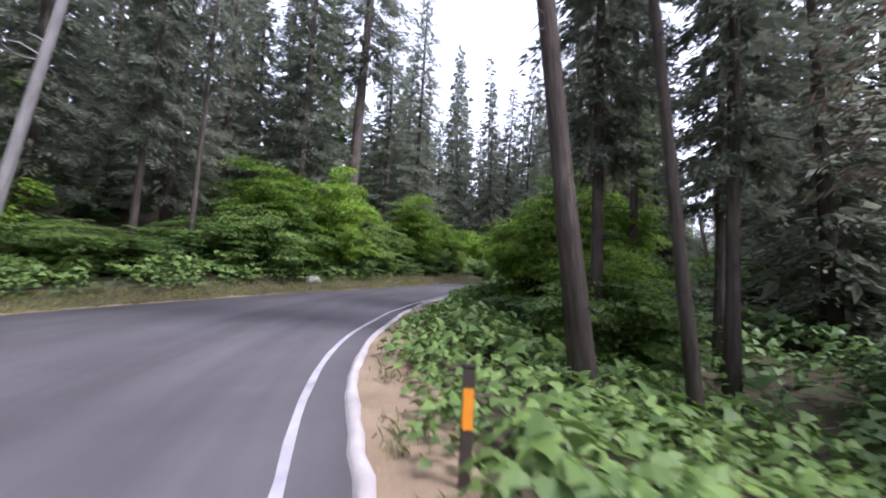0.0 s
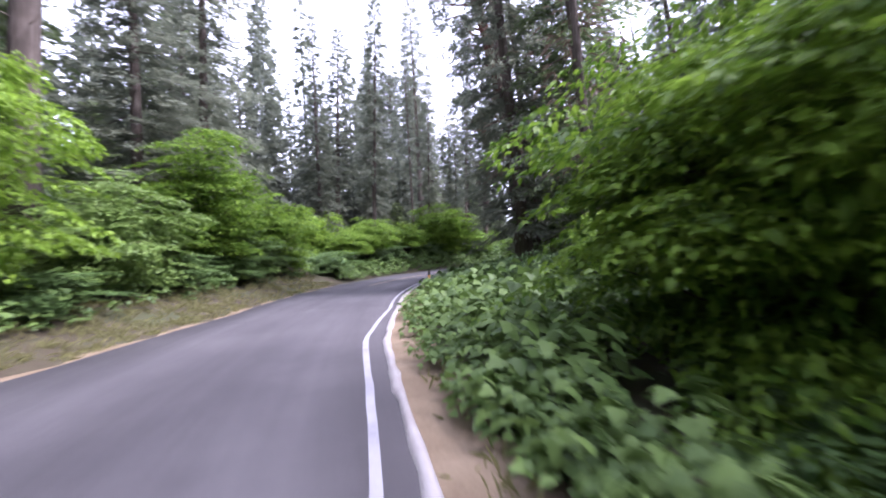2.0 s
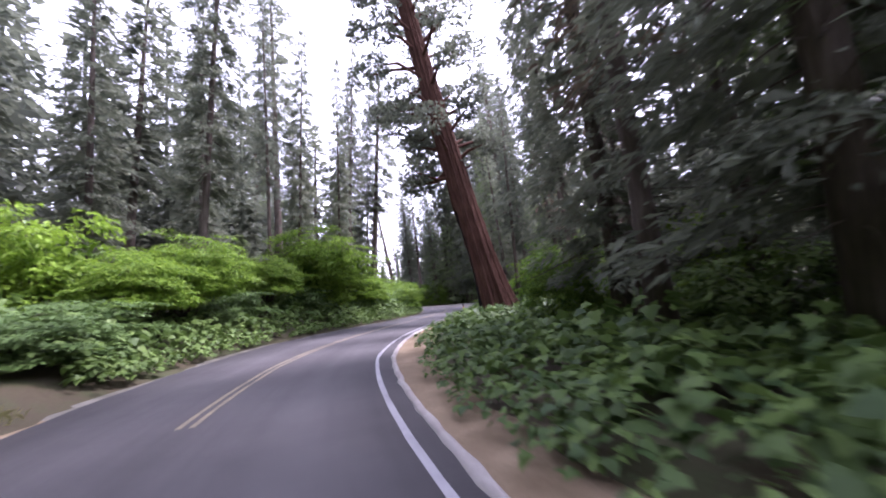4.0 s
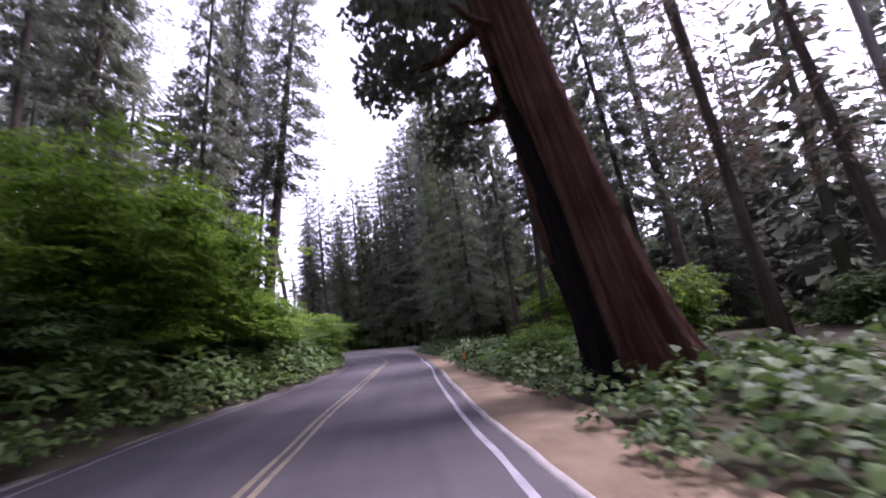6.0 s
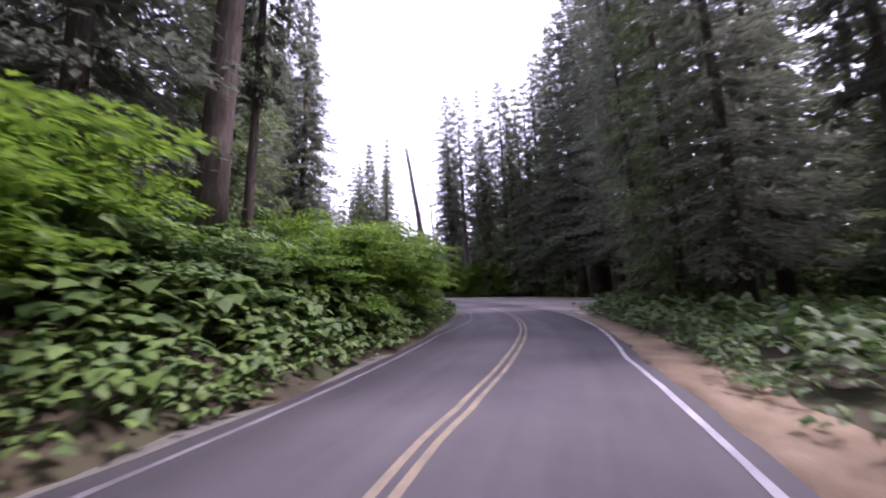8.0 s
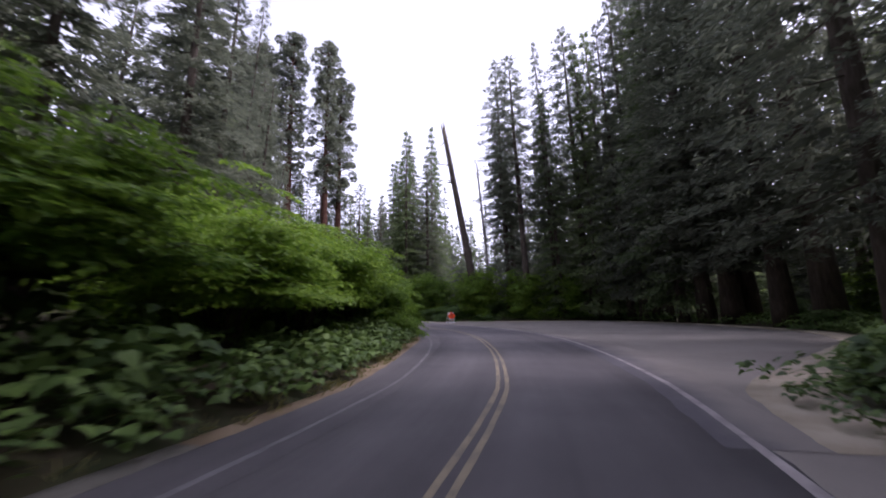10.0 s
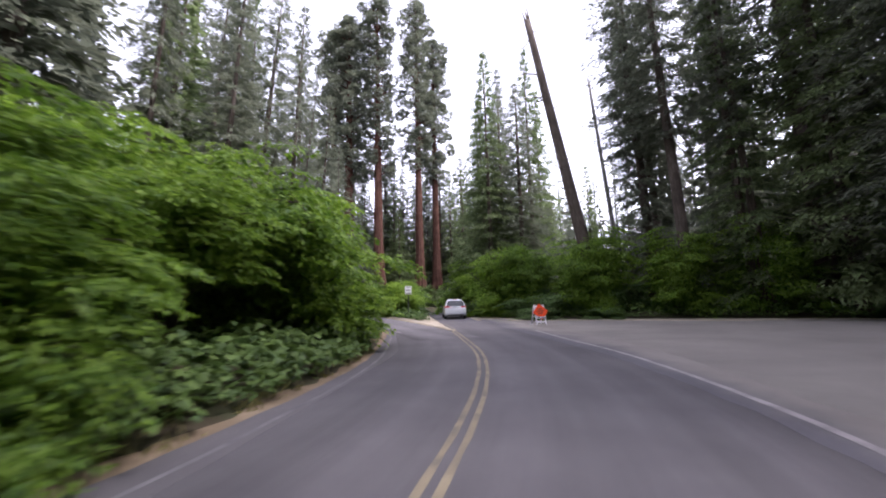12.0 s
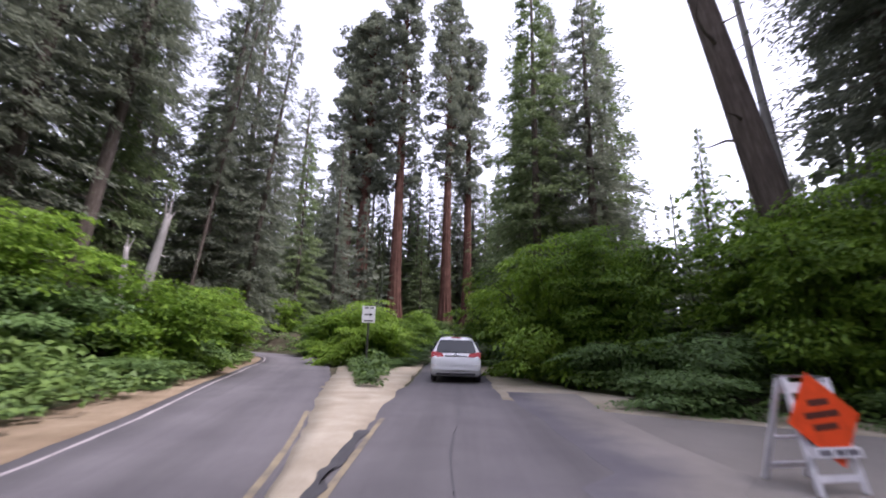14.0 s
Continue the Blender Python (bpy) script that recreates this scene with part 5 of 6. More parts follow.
for (x, y), s, d in zip(cand, s_c, d_c):
    off = (left_edge(s) - d) if d < 0 else d - (right_green(s) if s < 98 else pullout(s))
    if not 1.6 < off < 26 or (s < 14 and d > 0 and off < 9) or (s < 30 and d > 0 and off < 6.5) or (30 < s < 100 and 0 < d and off < 6.8) or (88 < s < 114 and d < 0 and off < 7.0) or (44 < s < 72 and d < 0 and off < 3.0) or s < -20:
        continue
    if min((x - a) ** 2 + (y - b) ** 2 for a, b in brush + [(q[0], q[1]) for q in bush_spots]) < (2.3 if off < 10 else 3.4) ** 2:
        continue
    if (x - 26.8) ** 2 + (y - 51.0) ** 2 < 14:
        continue
    brush.append((x, y))
    j = rng.choice([1, 2, 3], p=[0.15, 0.35, 0.5])
    k = thin[rng.choice(3, p=[0.4, 0.4, 0.2])] if off > 6 else bushes[j]
    wide = min(rng.uniform(0.75, 1.15), off / (9, 3.1, 2.9, 2.2)[j])
    stand(k, put(None, x, y, rng.uniform(0, 360), wide, sink=0.05, tall=rng.uniform(0.7, 1.1) * min(1.0, wide / 0.75)))
    n_b += 1
    if n_b > 210:
        break


# ---- broad-leaved undergrowth ----
def sow(seed, s0, s1, near, far, per_m2, patch=0.0, line=way):
    """Places for plants between two offsets from the road's line."""
    rng = rng_of(seed)
    wide = max(abs(far(s) - near(s)) for s in np.linspace(s0, s1, 9))
    n = int((s1 - s0) * wide * per_m2 * 0.8)
    s = rng.uniform(s0, s1, n)
    u = rng.uniform(0, 1, n) ** 1.3
    a, b = near(s), far(s)
    d = a + (b - a) * u
    xy = line.xy(s, d)
    keep = np.abs(d - a) < np.abs(b - a)
    if patch:
        keep &= wave(xy[:, 0] * 1.7 + seed, xy[:, 1] * 1.7) > patch - 0.4 * rng.uniform(0, 1, n)
    fs, fd = fork.sd(xy)
    keep &= ~((fs > 0.5) & (np.abs(fd) < 2.7))
    keep &= (xy[:, 0] - 26.8) ** 2 + (xy[:, 1] - 51.0) ** 2 > 3.6
    return xy[keep], np.abs(d - a)[keep]


protos = [broad_plant_arrays(rng_of(50 + k), 16, 0.42, 0.62 + 0.06 * k, 0.28) for k in range(6)]


def thicket(name, spots, seed, mat, grow, label):
    """Plants too many to count, as one sheet of real leaves and stems."""
    rng = rng_of(seed)
    xy, off = spots
    z = height(xy)
    lv, lf, base = [], [], 0
    for (x, y), zz, o in zip(xy, z, off):
        (v, f), _ = protos[rng.integers(6)]
        a, k = rng.uniform(0, 6.28), rng.uniform(0.75, 1.2) * grow(o)
        c, sn = math.cos(a), math.sin(a)
        w = np.column_stack([v[:, 0] * c - v[:, 1] * sn, v[:, 0] * sn + v[:, 1] * c, v[:, 2]]) * k + (x, y, zz)
        lv.append(w)
        lf.append(f + base)
        base += len(v)
    return obj(name, tri_mesh(name, np.concatenate(lv), np.concatenate(lf)), mat, label=label, category="undergrowth", kind="stuff")


grow = lambda o: 0.6 + 0.6 * min(1.0, o / 1.4)
thicket("undergrowth", sow(61, -6, 32, lambda s: right_green(s) + np.interp(s, [10, 13, 18, 21], [0.05, 0.5, 0.5, 0.05]), lambda s: right_green(s) + np.interp(s, [-6, 8, 12, 14, 20, 22, 28, 32], [11.0, 10.0, 4.0, 1.2, 1.2, 3.0, 7.0, 7.5]), 3.0), 1, LEAF_BROAD, grow, "carpet of broad lobed green leaves beside the shoulder")
thicket("undergrowth", sow(75, -6, 26, lambda s: right_green(s) + 8.5, lambda s: right_green(s) + 24.0, 0.75), 15, LEAF_DARK, lambda o: 1.7, "tall dark plants in the hollow under the trees")
thicket("undergrowth", sow(76, 22, 48, lambda s: right_green(s) + 1.6, lambda s: right_green(s) + 7.0, 1.6), 16, LEAF_BROAD, lambda o: 1.15 + 0.5 * min(1.0, o / 2.5), "waist-high broad-leaved plants behind the carpet of leaves")
thicket("undergrowth", sow(77, 8, 46, lambda s: left_edge(s) - 2.2, lambda s: left_edge(s) - 6.0, 1.5), 17, LEAF_BROAD, lambda o: 1.1 + 0.5 * min(1.0, o / 2.5), "waist-high broad-leaved plants at the foot of the wooded bank")
thicket("undergrowth", sow(62, 32, 103, lambda s: right_green(s) + 0.05, lambda s: right_green(s) + 6.5, 3.2), 2, LEAF_BROAD, grow, "carpet of broad lobed green leaves beside the shoulder")
thicket("undergrowth", sow(63, 46, 93, lambda s: left_edge(s) - 0.35, lambda s: left_edge(s) - 6.0, 3.9), 3, LEAF_BROAD, lambda o: 0.8 + 0.6 * min(1.0, o / 1.2), "broad lobed leaves hanging thick over the steep bank")
thicket("undergrowth", sow(78, 66, 99, lambda s: left_edge(s) - 0.9, lambda s: left_edge(s) - 4.2, 2.4), 18, LEAF_BROAD, lambda o: 1.35 + 0.55 * min(1.0, o / 2.0), "tall plants with very broad leaves over the steep bank")
thicket("undergrowth", sow(64, 93, 146, lambda s: left_edge(s) - 0.45, lambda s: left_edge(s) - 5.0, 3.8), 4, LEAF_BROAD, lambda o: 0.78 + 0.2 * min(1.0, o), "broad lobed leaves on the low bank under the bushes")
thicket("undergrowth", sow(65, -6, 46, lambda s: left_edge(s) - 1.7, lambda s: left_edge(s) - 5.5, 3.0), 5, LEAF_BROAD, grow, "loose broad-leaved plants at the foot of the wooded bank")
thicket("undergrowth", sow(66, 101, 175, lambda s: pullout(s) + 0.8, lambda s: pullout(s) + 3.6, 4.5), 6, LEAF_BROAD, grow, "low dark plants along the rim of the waiting area")


thicket("undergrowth", sow(74, 93, 140, lambda s: left_edge(s) - 0.38, lambda s: left_edge(s) - 2.0, 5.5), 14, LEAF_BROAD, lambda o: 0.75 + 0.2 * min(1.0, o), "broad lobed leaves beside the sandy shoulder")
thicket("undergrowth", sow(69, 46, 93, lambda s: left_edge(s) - 0.35, lambda s: left_edge(s) - 1.9, 5.5), 9, LEAF_BROAD, lambda o: 0.75 + 0.3 * min(1.0, o), "broad lobed leaves at the foot of the steep bank")
thicket("undergrowth", sow(70, 38, 80, lambda s: 2.7 + 0 * s, lambda s: 9.0 + 0 * s, 1.6, line=fork), 10, LEAF_BROAD, grow, "broad-leaved plants beyond the bend of the branch road")
thicket("undergrowth", sow(67, 4, 60, lambda s: -2.75 + 0 * s, lambda s: -8.0 + 0 * s, 3.0, line=fork), 7, LEAF_BROAD, grow, "broad-leaved plants beside the branch road")
thicket("undergrowth", sow(79, 2, 34, lambda s: -2.35 + 0 * s, lambda s: -4.6 + 0 * s, 3.4, line=fork), 19, LEAF_BROAD, lambda o: 0.6 + 0.35 * min(1.0, o), "low plants straggling over the sandy edge of the branch road")
thicket("undergrowth", sow(68, 16, 44, lambda s: 2.9 + 0 * s, lambda s: np.interp(s, [16, 30, 44], [3.4, 5.0, 8.0]), 3.0, line=fork), 8, LEAF_BROAD, grow, "broad-leaved plants on the sandy island")


def grass_tufts(name, spots, seed, label):
    rng = rng_of(seed)
    xy, _ = spots
    z = height(xy)
    n = len(xy) * 14
    b = np.repeat(np.column_stack([xy, z]), 14, 0) + np.column_stack([rng.normal(0, 0.1, (n, 2)), np.zeros(n)])
    v, f = blades(rng, b, rng.normal(0, 0.45, (n, 3)) + [0, 0, 1.0], rng.uniform(0.12, 0.4, n), np.full(n, 0.018), 0.25, 1)
    return obj(name, tri_mesh(name, v, f), GRASS_DRY, label=label, category="grass", kind="stuff")


grass_tufts("dry_grass", sow(71, -6, 44, lambda s: left_edge(s) - 0.3, lambda s: left_edge(s) - 2.8, 17.0), 7, "dry yellow-green verge grass beside the road")
grass_tufts("dry_grass", sow(72, 0, 34, lambda s: berm_line(s) + 0.35, lambda s: right_green(s) + 0.5, 4.0, 0.0), 8, "thin dry grass on the sandy shoulder")
grass_tufts("dry_grass", sow(73, 96, 146, lambda s: left_edge(s) - 0.2, lambda s: left_edge(s) - 1.2, 5.0, 0.0), 9, "thin dry grass on the sandy shoulder")


# ---- giant sequoias ----
def sequoia(seed, tall, base_r, crown_from, clumps, label, scar=False, per=60, clump_r=1.5, reach=5.0, flutes=11, top=0.35, tuft=0.6, low_limbs=()):
    """A giant sequoia: fluted, flaring red trunk and a crown of round billowing clumps on crooked limbs."""
    rng = rng_of(seed)
    tree = tagged(new("giant_sequoia"), label, "tree", "giant sequoias")
    nz, na = 150, 192
    u = np.linspace(0, 1, nz) ** 1.5
    z = u * tall
    th = np.arange(na) * 2 * np.pi / na
    ph = rng.uniform(0, 6.28, 4)
    r0 = base_r * (0.49 * (1 - u) ** 0.75 + 0.03) + base_r * 0.43 * np.exp(-z / 4.8) + base_r * 0.22 * np.exp(-z / 1.3)
    depth = 0.085 + 0.10 * np.exp(-z / 5.0)
    fl = np.cos(flutes * th[None] + ph[0] + 0.5 * np.sin(z * 0.13)[:, None]) * 0.55 + np.cos((flutes * 2 + 3) * th[None] + ph[1] + 0.4 * np.sin(z * 0.2 + 1)[:, None]) * 0.4 + np.cos(41 * th[None] + ph[3] + 0.6 * np.sin(z * 0.35)[:, None]) * 0.22 + np.cos(3 * th[None] + ph[2]) * 0.35
    rr = r0[:, None] * (1 + depth[:, None] * fl) + rng.normal(0, 0.012 * base_r, (nz, na))
    face = np.zeros((nz, na))
    if scar:
        mid_line = radians(scar) + 0.03 * z[:, None]
        da = (th[None] - mid_line + np.pi) % (2 * np.pi) - np.pi
        wide = 1.3 * np.clip(1 - z / 10.5, 0, 1)[:, None] ** 0.8
        face = np.clip(1 - np.abs(da + 0.05 * np.sin(z * 0.9)[:, None]) / (wide + 1e-6), 0, 1) * (wide > 0)
        rr = rr * (1 - 0.34 * np.clip(face * 2.6, 0, 1))
    x, y = rr * np.cos(th)[None], rr * np.sin(th)[None]
    v = np.stack([x, y, np.repeat(z[:, None] - 0.25, na, 1)], -1).reshape(-1, 3)
    i, j = np.meshgrid(np.arange(nz - 1), np.arange(na), indexing="ij")
    q = np.stack([i * na + j, i * na + (j + 1) % na, (i + 1) * na + (j + 1) % na, (i + 1) * na + j], -1).reshape(-1, 4)
    me = tri_mesh("trunk", v, quads(q), True)
    me.materials.append(BARK_RED)
    if scar:
        me.materials.append(CHAR)
        burnt = (face.reshape(-1)[quads(q)].mean(1) > 0.12).astype(np.int32)
        me.polygons.foreach_set("material_index", burnt)
    obj("trunk", me, BARK_RED, tree)
    wood, leafs = [], []
    for k in range(clumps):
        f = (k + rng.uniform()) / clumps
        h = tall * (crown_from + (1.0 - crown_from) * f)
        az = k * 2.399 + rng.normal(0, 0.4)
        ln = reach * (min(1, 0.55 + f * 1.6)) * max(top, (1 - f) ** 0.45) * rng.uniform(0.45, 1.1)
        if f > 0.97:
            ln *= 0.2
        c = np.array([math.cos(az) * ln, math.sin(az) * ln, h + rng.uniform(-0.4, 1.0)])
        wood.append(tube([(0, 0, h - 0.6), c * [0.5, 0.5, 1] + [0, 0, rng.uniform(-0.9, 0.1)], c], [0.05 + base_r * 0.08, 0.04 + base_r * 0.05, 0.03], 5, False))
        r = clump_r * rng.uniform(0.6, 1.2)
        d = unit(rng.normal(0, 1, (per, 3)))
        b = c + d * r * rng.uniform(0.35, 0.95, (per, 1)) * [1, 1, 0.75]
        leafs.append(blades(rng, b, d + [0, 0, 0.35], np.full(per, tuft), np.full(per, tuft * 0.6), 0.05, 2, 0.8))
    for turn, h, ln in low_limbs:
        out = np.array([math.cos(radians(turn)), math.sin(radians(turn)), 0.0])
        tip = out * ln + [0, 0, h]
        wood.append(tube([(0, 0, h - 0.8), out * ln * 0.45 + [0, 0, h - 0.9], out * ln * 0.8 + [0, 0, h - 0.2], tip], [0.22, 0.15, 0.09, 0.03], 6, False))
        for u in (0.5, 0.72, 0.9, 1.0):
            c = out * ln * u + [0, 0, h - 0.4] + rng.normal(0, 0.55, 3)
            d = unit(rng.normal(0, 1, (per, 3)))
            b = c + d * clump_r * 0.8 * rng.uniform(0.35, 0.95, (per, 1)) * [1, 1, 0.7]
            leafs.append(blades(rng, b, d + [0, 0, 0.2], np.full(per, tuft), np.full(per, tuft * 0.6), 0.08, 2, 0.8))
    obj("branchwork", tri_mesh("branchwork", *merge(wood), True), BARK_RED, tree)
    obj("crown", tri_mesh("crown", *merge(leafs)), NEEDLES, tree)
    return tree


big = sequoia(81, 62, 1.55, 0.17, 110, "giant sequoia with fluted red bark and a charred hollow", scar=124, per=230, reach=6.0, tuft=0.32, low_limbs=((60, 9.5, 4.0), (78, 12, 5.5), (68, 16, 7.0), (45, 15, 5.0), (86, 19, 7.0), (40, 18.5, 6.0), (15, 14.5, 4.5)))
big.matrix_basis = put(None, 26.8, 51.05, 0, 1.0, to_road(26.95, 50.75, 11.5))
grove = [
    sequoia(82, 80, 2.3, 0.37, 95, "giant sequoia with a straight red trunk and rounded crown", per=170, reach=6.2, clump_r=1.9, top=0.6, tuft=0.6),
    sequoia(83, 81, 2.0, 0.42, 85, "giant sequoia with a straight red trunk and rounded crown", per=170, reach=5.8, clump_r=1.9, top=0.62, tuft=0.6),
]
grove[0].matrix_basis = put(None, 61.5, 196.0, 40)
grove[1].matrix_basis = put(None, 72.2, 197.0, 100)
copy_thing(grove[0], put(None, 54.0, 199.0, 200, 1.15, tall=0.94))
copy_thing(grove[1], put(None, 50.0, 201.5, 300, 1.2, tall=0.88))
copy_thing(grove[1], put(None, 77.5, 202.0, 10, 1.0, tall=0.9))


def snag(seed, tall, r, label, mat, stubs=10, jag=1.0, name="dead_trunk"):
    """A dead trunk with a splintered top and broken limbs."""
    rng = rng_of(seed)
    t = tagged(new(name), label, "dead tree", "dead trunks")
    p = trunk_points(rng, tall, 0.008, 12)
    u = np.linspace(0, 1, 12)
    wood = [tube(p, r * (1 - 0.55 * u) + r * 0.4 * np.exp(-u * tall / 0.8), 11, True)]
    for k in range(5):
        a = k * 1.26 + rng.normal(0, 0.2)
        o = p[-1] + np.array([math.cos(a), math.sin(a), 0]) * r * 0.28
        v, f = tube([o - [0, 0, 0.3], o + [rng.normal(0, 0.1), rng.normal(0, 0.1), jag * rng.uniform(0.4, 1.6)]], [r * 0.2, 0.01], 4, False)
        obj("splinter", tri_mesh("splinter", v, f, True), mat, t)
    obj("trunk", tri_mesh("trunk", *merge(wood), True), mat, t)
    for k in range(stubs):
        h = tall * rng.uniform(0.3, 0.97)
        a = rng.uniform(0, 6.28)
        ln = rng.uniform(0.5, 2.6) * min(1.0, tall / 20)
        o = np.array([np.interp(h, p[:, 2], p[:, 0]), np.interp(h, p[:, 2], p[:, 1]), h])
        dirn = np.array([math.cos(a), math.sin(a), rng.uniform(-0.2, 0.5)])
        tt = np.linspace(0, 1, 5)[:, None]
        v, f = tube(o + dirn * ln * tt + rng.normal(0, 0.09, (5, 3)) * tt * ln, np.linspace(0.02 + r * 0.12, 0.01, 5), 4, False)
        obj("limb", tri_mesh("limb", v, f, True), mat, t)
    return t


s1 = snag(91, 27, 0.62, "tall leaning dead trunk with a splintered top", BARK, 16)
s1.matrix_basis = put(None, 77.8, 121.6, 30, lean=(-2, -10))
s2 = snag(92, 5.6, 0.28, "pale grey broken dead trunk at the wood's edge", DEADWOOD, 2, 0.5)
s2.matrix_basis = put(None, 53.3, 127.0, 0, lean=(0, 8))
copy_thing(s2, put(None, 52.3, 127.8, 130, 0.7, (0, -3), tall=0.7))
s3 = snag(93, 24, 0.3, "thin grey dead trunk with broken limbs in the wood", DEADWOOD, 18)
s3.matrix_basis = put(None, 84.5, 128.0, 0, lean=(0, -6))
copy_thing(s3, put(None, -17.6, 15.8, 90, 0.8, (0, 14), tall=0.9))
copy_thing(s3, put(None, 60.5, 79.0 - 11.0, 200, 0.7, (-2, -5), tall=0.9))
copy_thing(s3, put(None, 34.0, 42.0, 20, 0.7, (-4, -4), tall=1.0))


# ---- roadside things ----
def box(bm, size, at=(0, 0, 0), rot=None, bevel=0.0):
    r = bmesh.ops.create_cube(bm, size=1.0)
    m = Matrix.Translation(at) @ (rot or Matrix()) @ Matrix.Diagonal((*size, 1))
    bmesh.ops.transform(bm, matrix=m, verts=r["verts"])
    if bevel:
        edges = list({e for v in r["verts"] for e in v.link_edges})
        bmesh.ops.bevel(bm, geom=edges, offset=bevel, segments=2, affect="EDGES")
    return r


def box_part(name, size, at, mat, parent, label="", rot=None, bevel=0.004):
    bm = bmesh.new()
    box(bm, size, at, rot, bevel)
    return part(name, bm, mat, parent, label)


BROWN_POST = paint_like("brown_fibre_post", (0.045, 0.032, 0.022), 0.7, wear=0.3)
ORANGE_REFLECTOR = paint_like("orange_reflector", (0.75, 0.27, 0.02), 0.35, wear=0.12)
WHITE_PLASTIC = paint_like("white_plastic", (0.72, 0.71, 0.74), 0.5, wear=0.1)
ORANGE_VINYL = paint_like("orange_vinyl", (0.75, 0.075, 0.012), 0.5, wear=0.1)
DARK_PRINT = paint_like("dark_print", (0.09, 0.02, 0.012), 0.6, wear=0.2)
GREY_PRINT = paint_like("grey_print", (0.14, 0.13, 0.15), 0.6, wear=0.3)
SIGN_WHITE = paint_like("sign_white", (0.7, 0.7, 0.68), 0.45, wear=0.08)
BLACK_PRINT = paint_like("black_print", (0.015, 0.015, 0.015), 0.5, wear=0.2)
POST_WOOD = paint_like("weathered_post", (0.05, 0.055, 0.035), 0.85, wear=0.4, scale=14.0)
GALV = paint_like("dull_metal", (0.3, 0.3, 0.3), 0.5, 0.8)


def marker_post(label):
    post = tagged(new("marker_post"), label, "post", "roadside marker posts")
    bm = bmesh.new()
    box(bm, (0.095, 0.03, 1.12), (0, 0, 0.46), bevel=0.008)
    part("stake", bm, BROWN_POST, post)
    box_part("reflector", (0.08, 0.006, 0.3), (0, -0.0185, 0.72), ORANGE_REFLECTOR, post, "orange reflective strip", bevel=0.002)
    box_part("cap", (0.1, 0.04, 0.03), (0, 0, 1.03), BROWN_POST, post, bevel=0.006)
    return post


post = marker_post("brown roadside marker post with an orange reflector")
post.matrix_basis = pose(0.2, 3.1, ground_z(0.2, 3.1) - 0.06, 0, 1, 4)
for x, y, turn in ((31.5, 58.2, -62), (39.1, 74.0, -55), (5.6, 32.6, -25)):
    copy_thing(post, pose(x, y, ground_z(x, y), 0, (x * 7) % 5 - 2, turn))


def arrow_sign():
    sign = tagged(new("arrow_sign"), "white road sign with a black arrow on a dark post", "road sign")
    box_part("post", (0.09, 0.07, 3.1), (0, 0.045, 1.35), POST_WOOD, sign, bevel=0.008)
    plate = box_part("plate", (0.62, 0.012, 0.78), (0, 0, 2.75), SIGN_WHITE, sign, bevel=0.004)
    box_part("shaft", (0.26, 0.006, 0.06), (-0.07, -0.008, 2.74), BLACK_PRINT, plate, "black arrow shaft", bevel=0.001)
    bm = bmesh.new()
    vs = [bm.verts.new(p) for p in ((0.05, -0.0105, 2.66), (0.05, -0.0105, 2.82), (0.21, -0.0105, 2.74), (0.05, -0.0055, 2.66), (0.05, -0.0055, 2.82), (0.21, -0.0055, 2.74))]
    for f in ((0, 2, 1), (3, 4, 5), (0, 1, 4, 3), (1, 2, 5, 4), (2, 0, 3, 5)):
        bm.faces.new([vs[k] for k in f])
    part("arrowhead", bm, BLACK_PRINT, plate, "black arrowhead")
    for z, wds in ((3.05, (0.2, 0.16)), (2.45, (0.42,))):
        x = -0.2
        for w in wds:
            box_part("print_bar", (w, 0.004, 0.06), (x + w / 2 + (0.0 if len(wds) > 1 else 0.0), -0.0085, z), BLACK_PRINT, plate, "unreadable dark lettering", bevel=0.0005)
            x += w + 0.05
    return sign


arrow_sign().matrix_basis = pose(62.45, 129.4, ground_z(62.45, 129.4), 0, 0, -2)


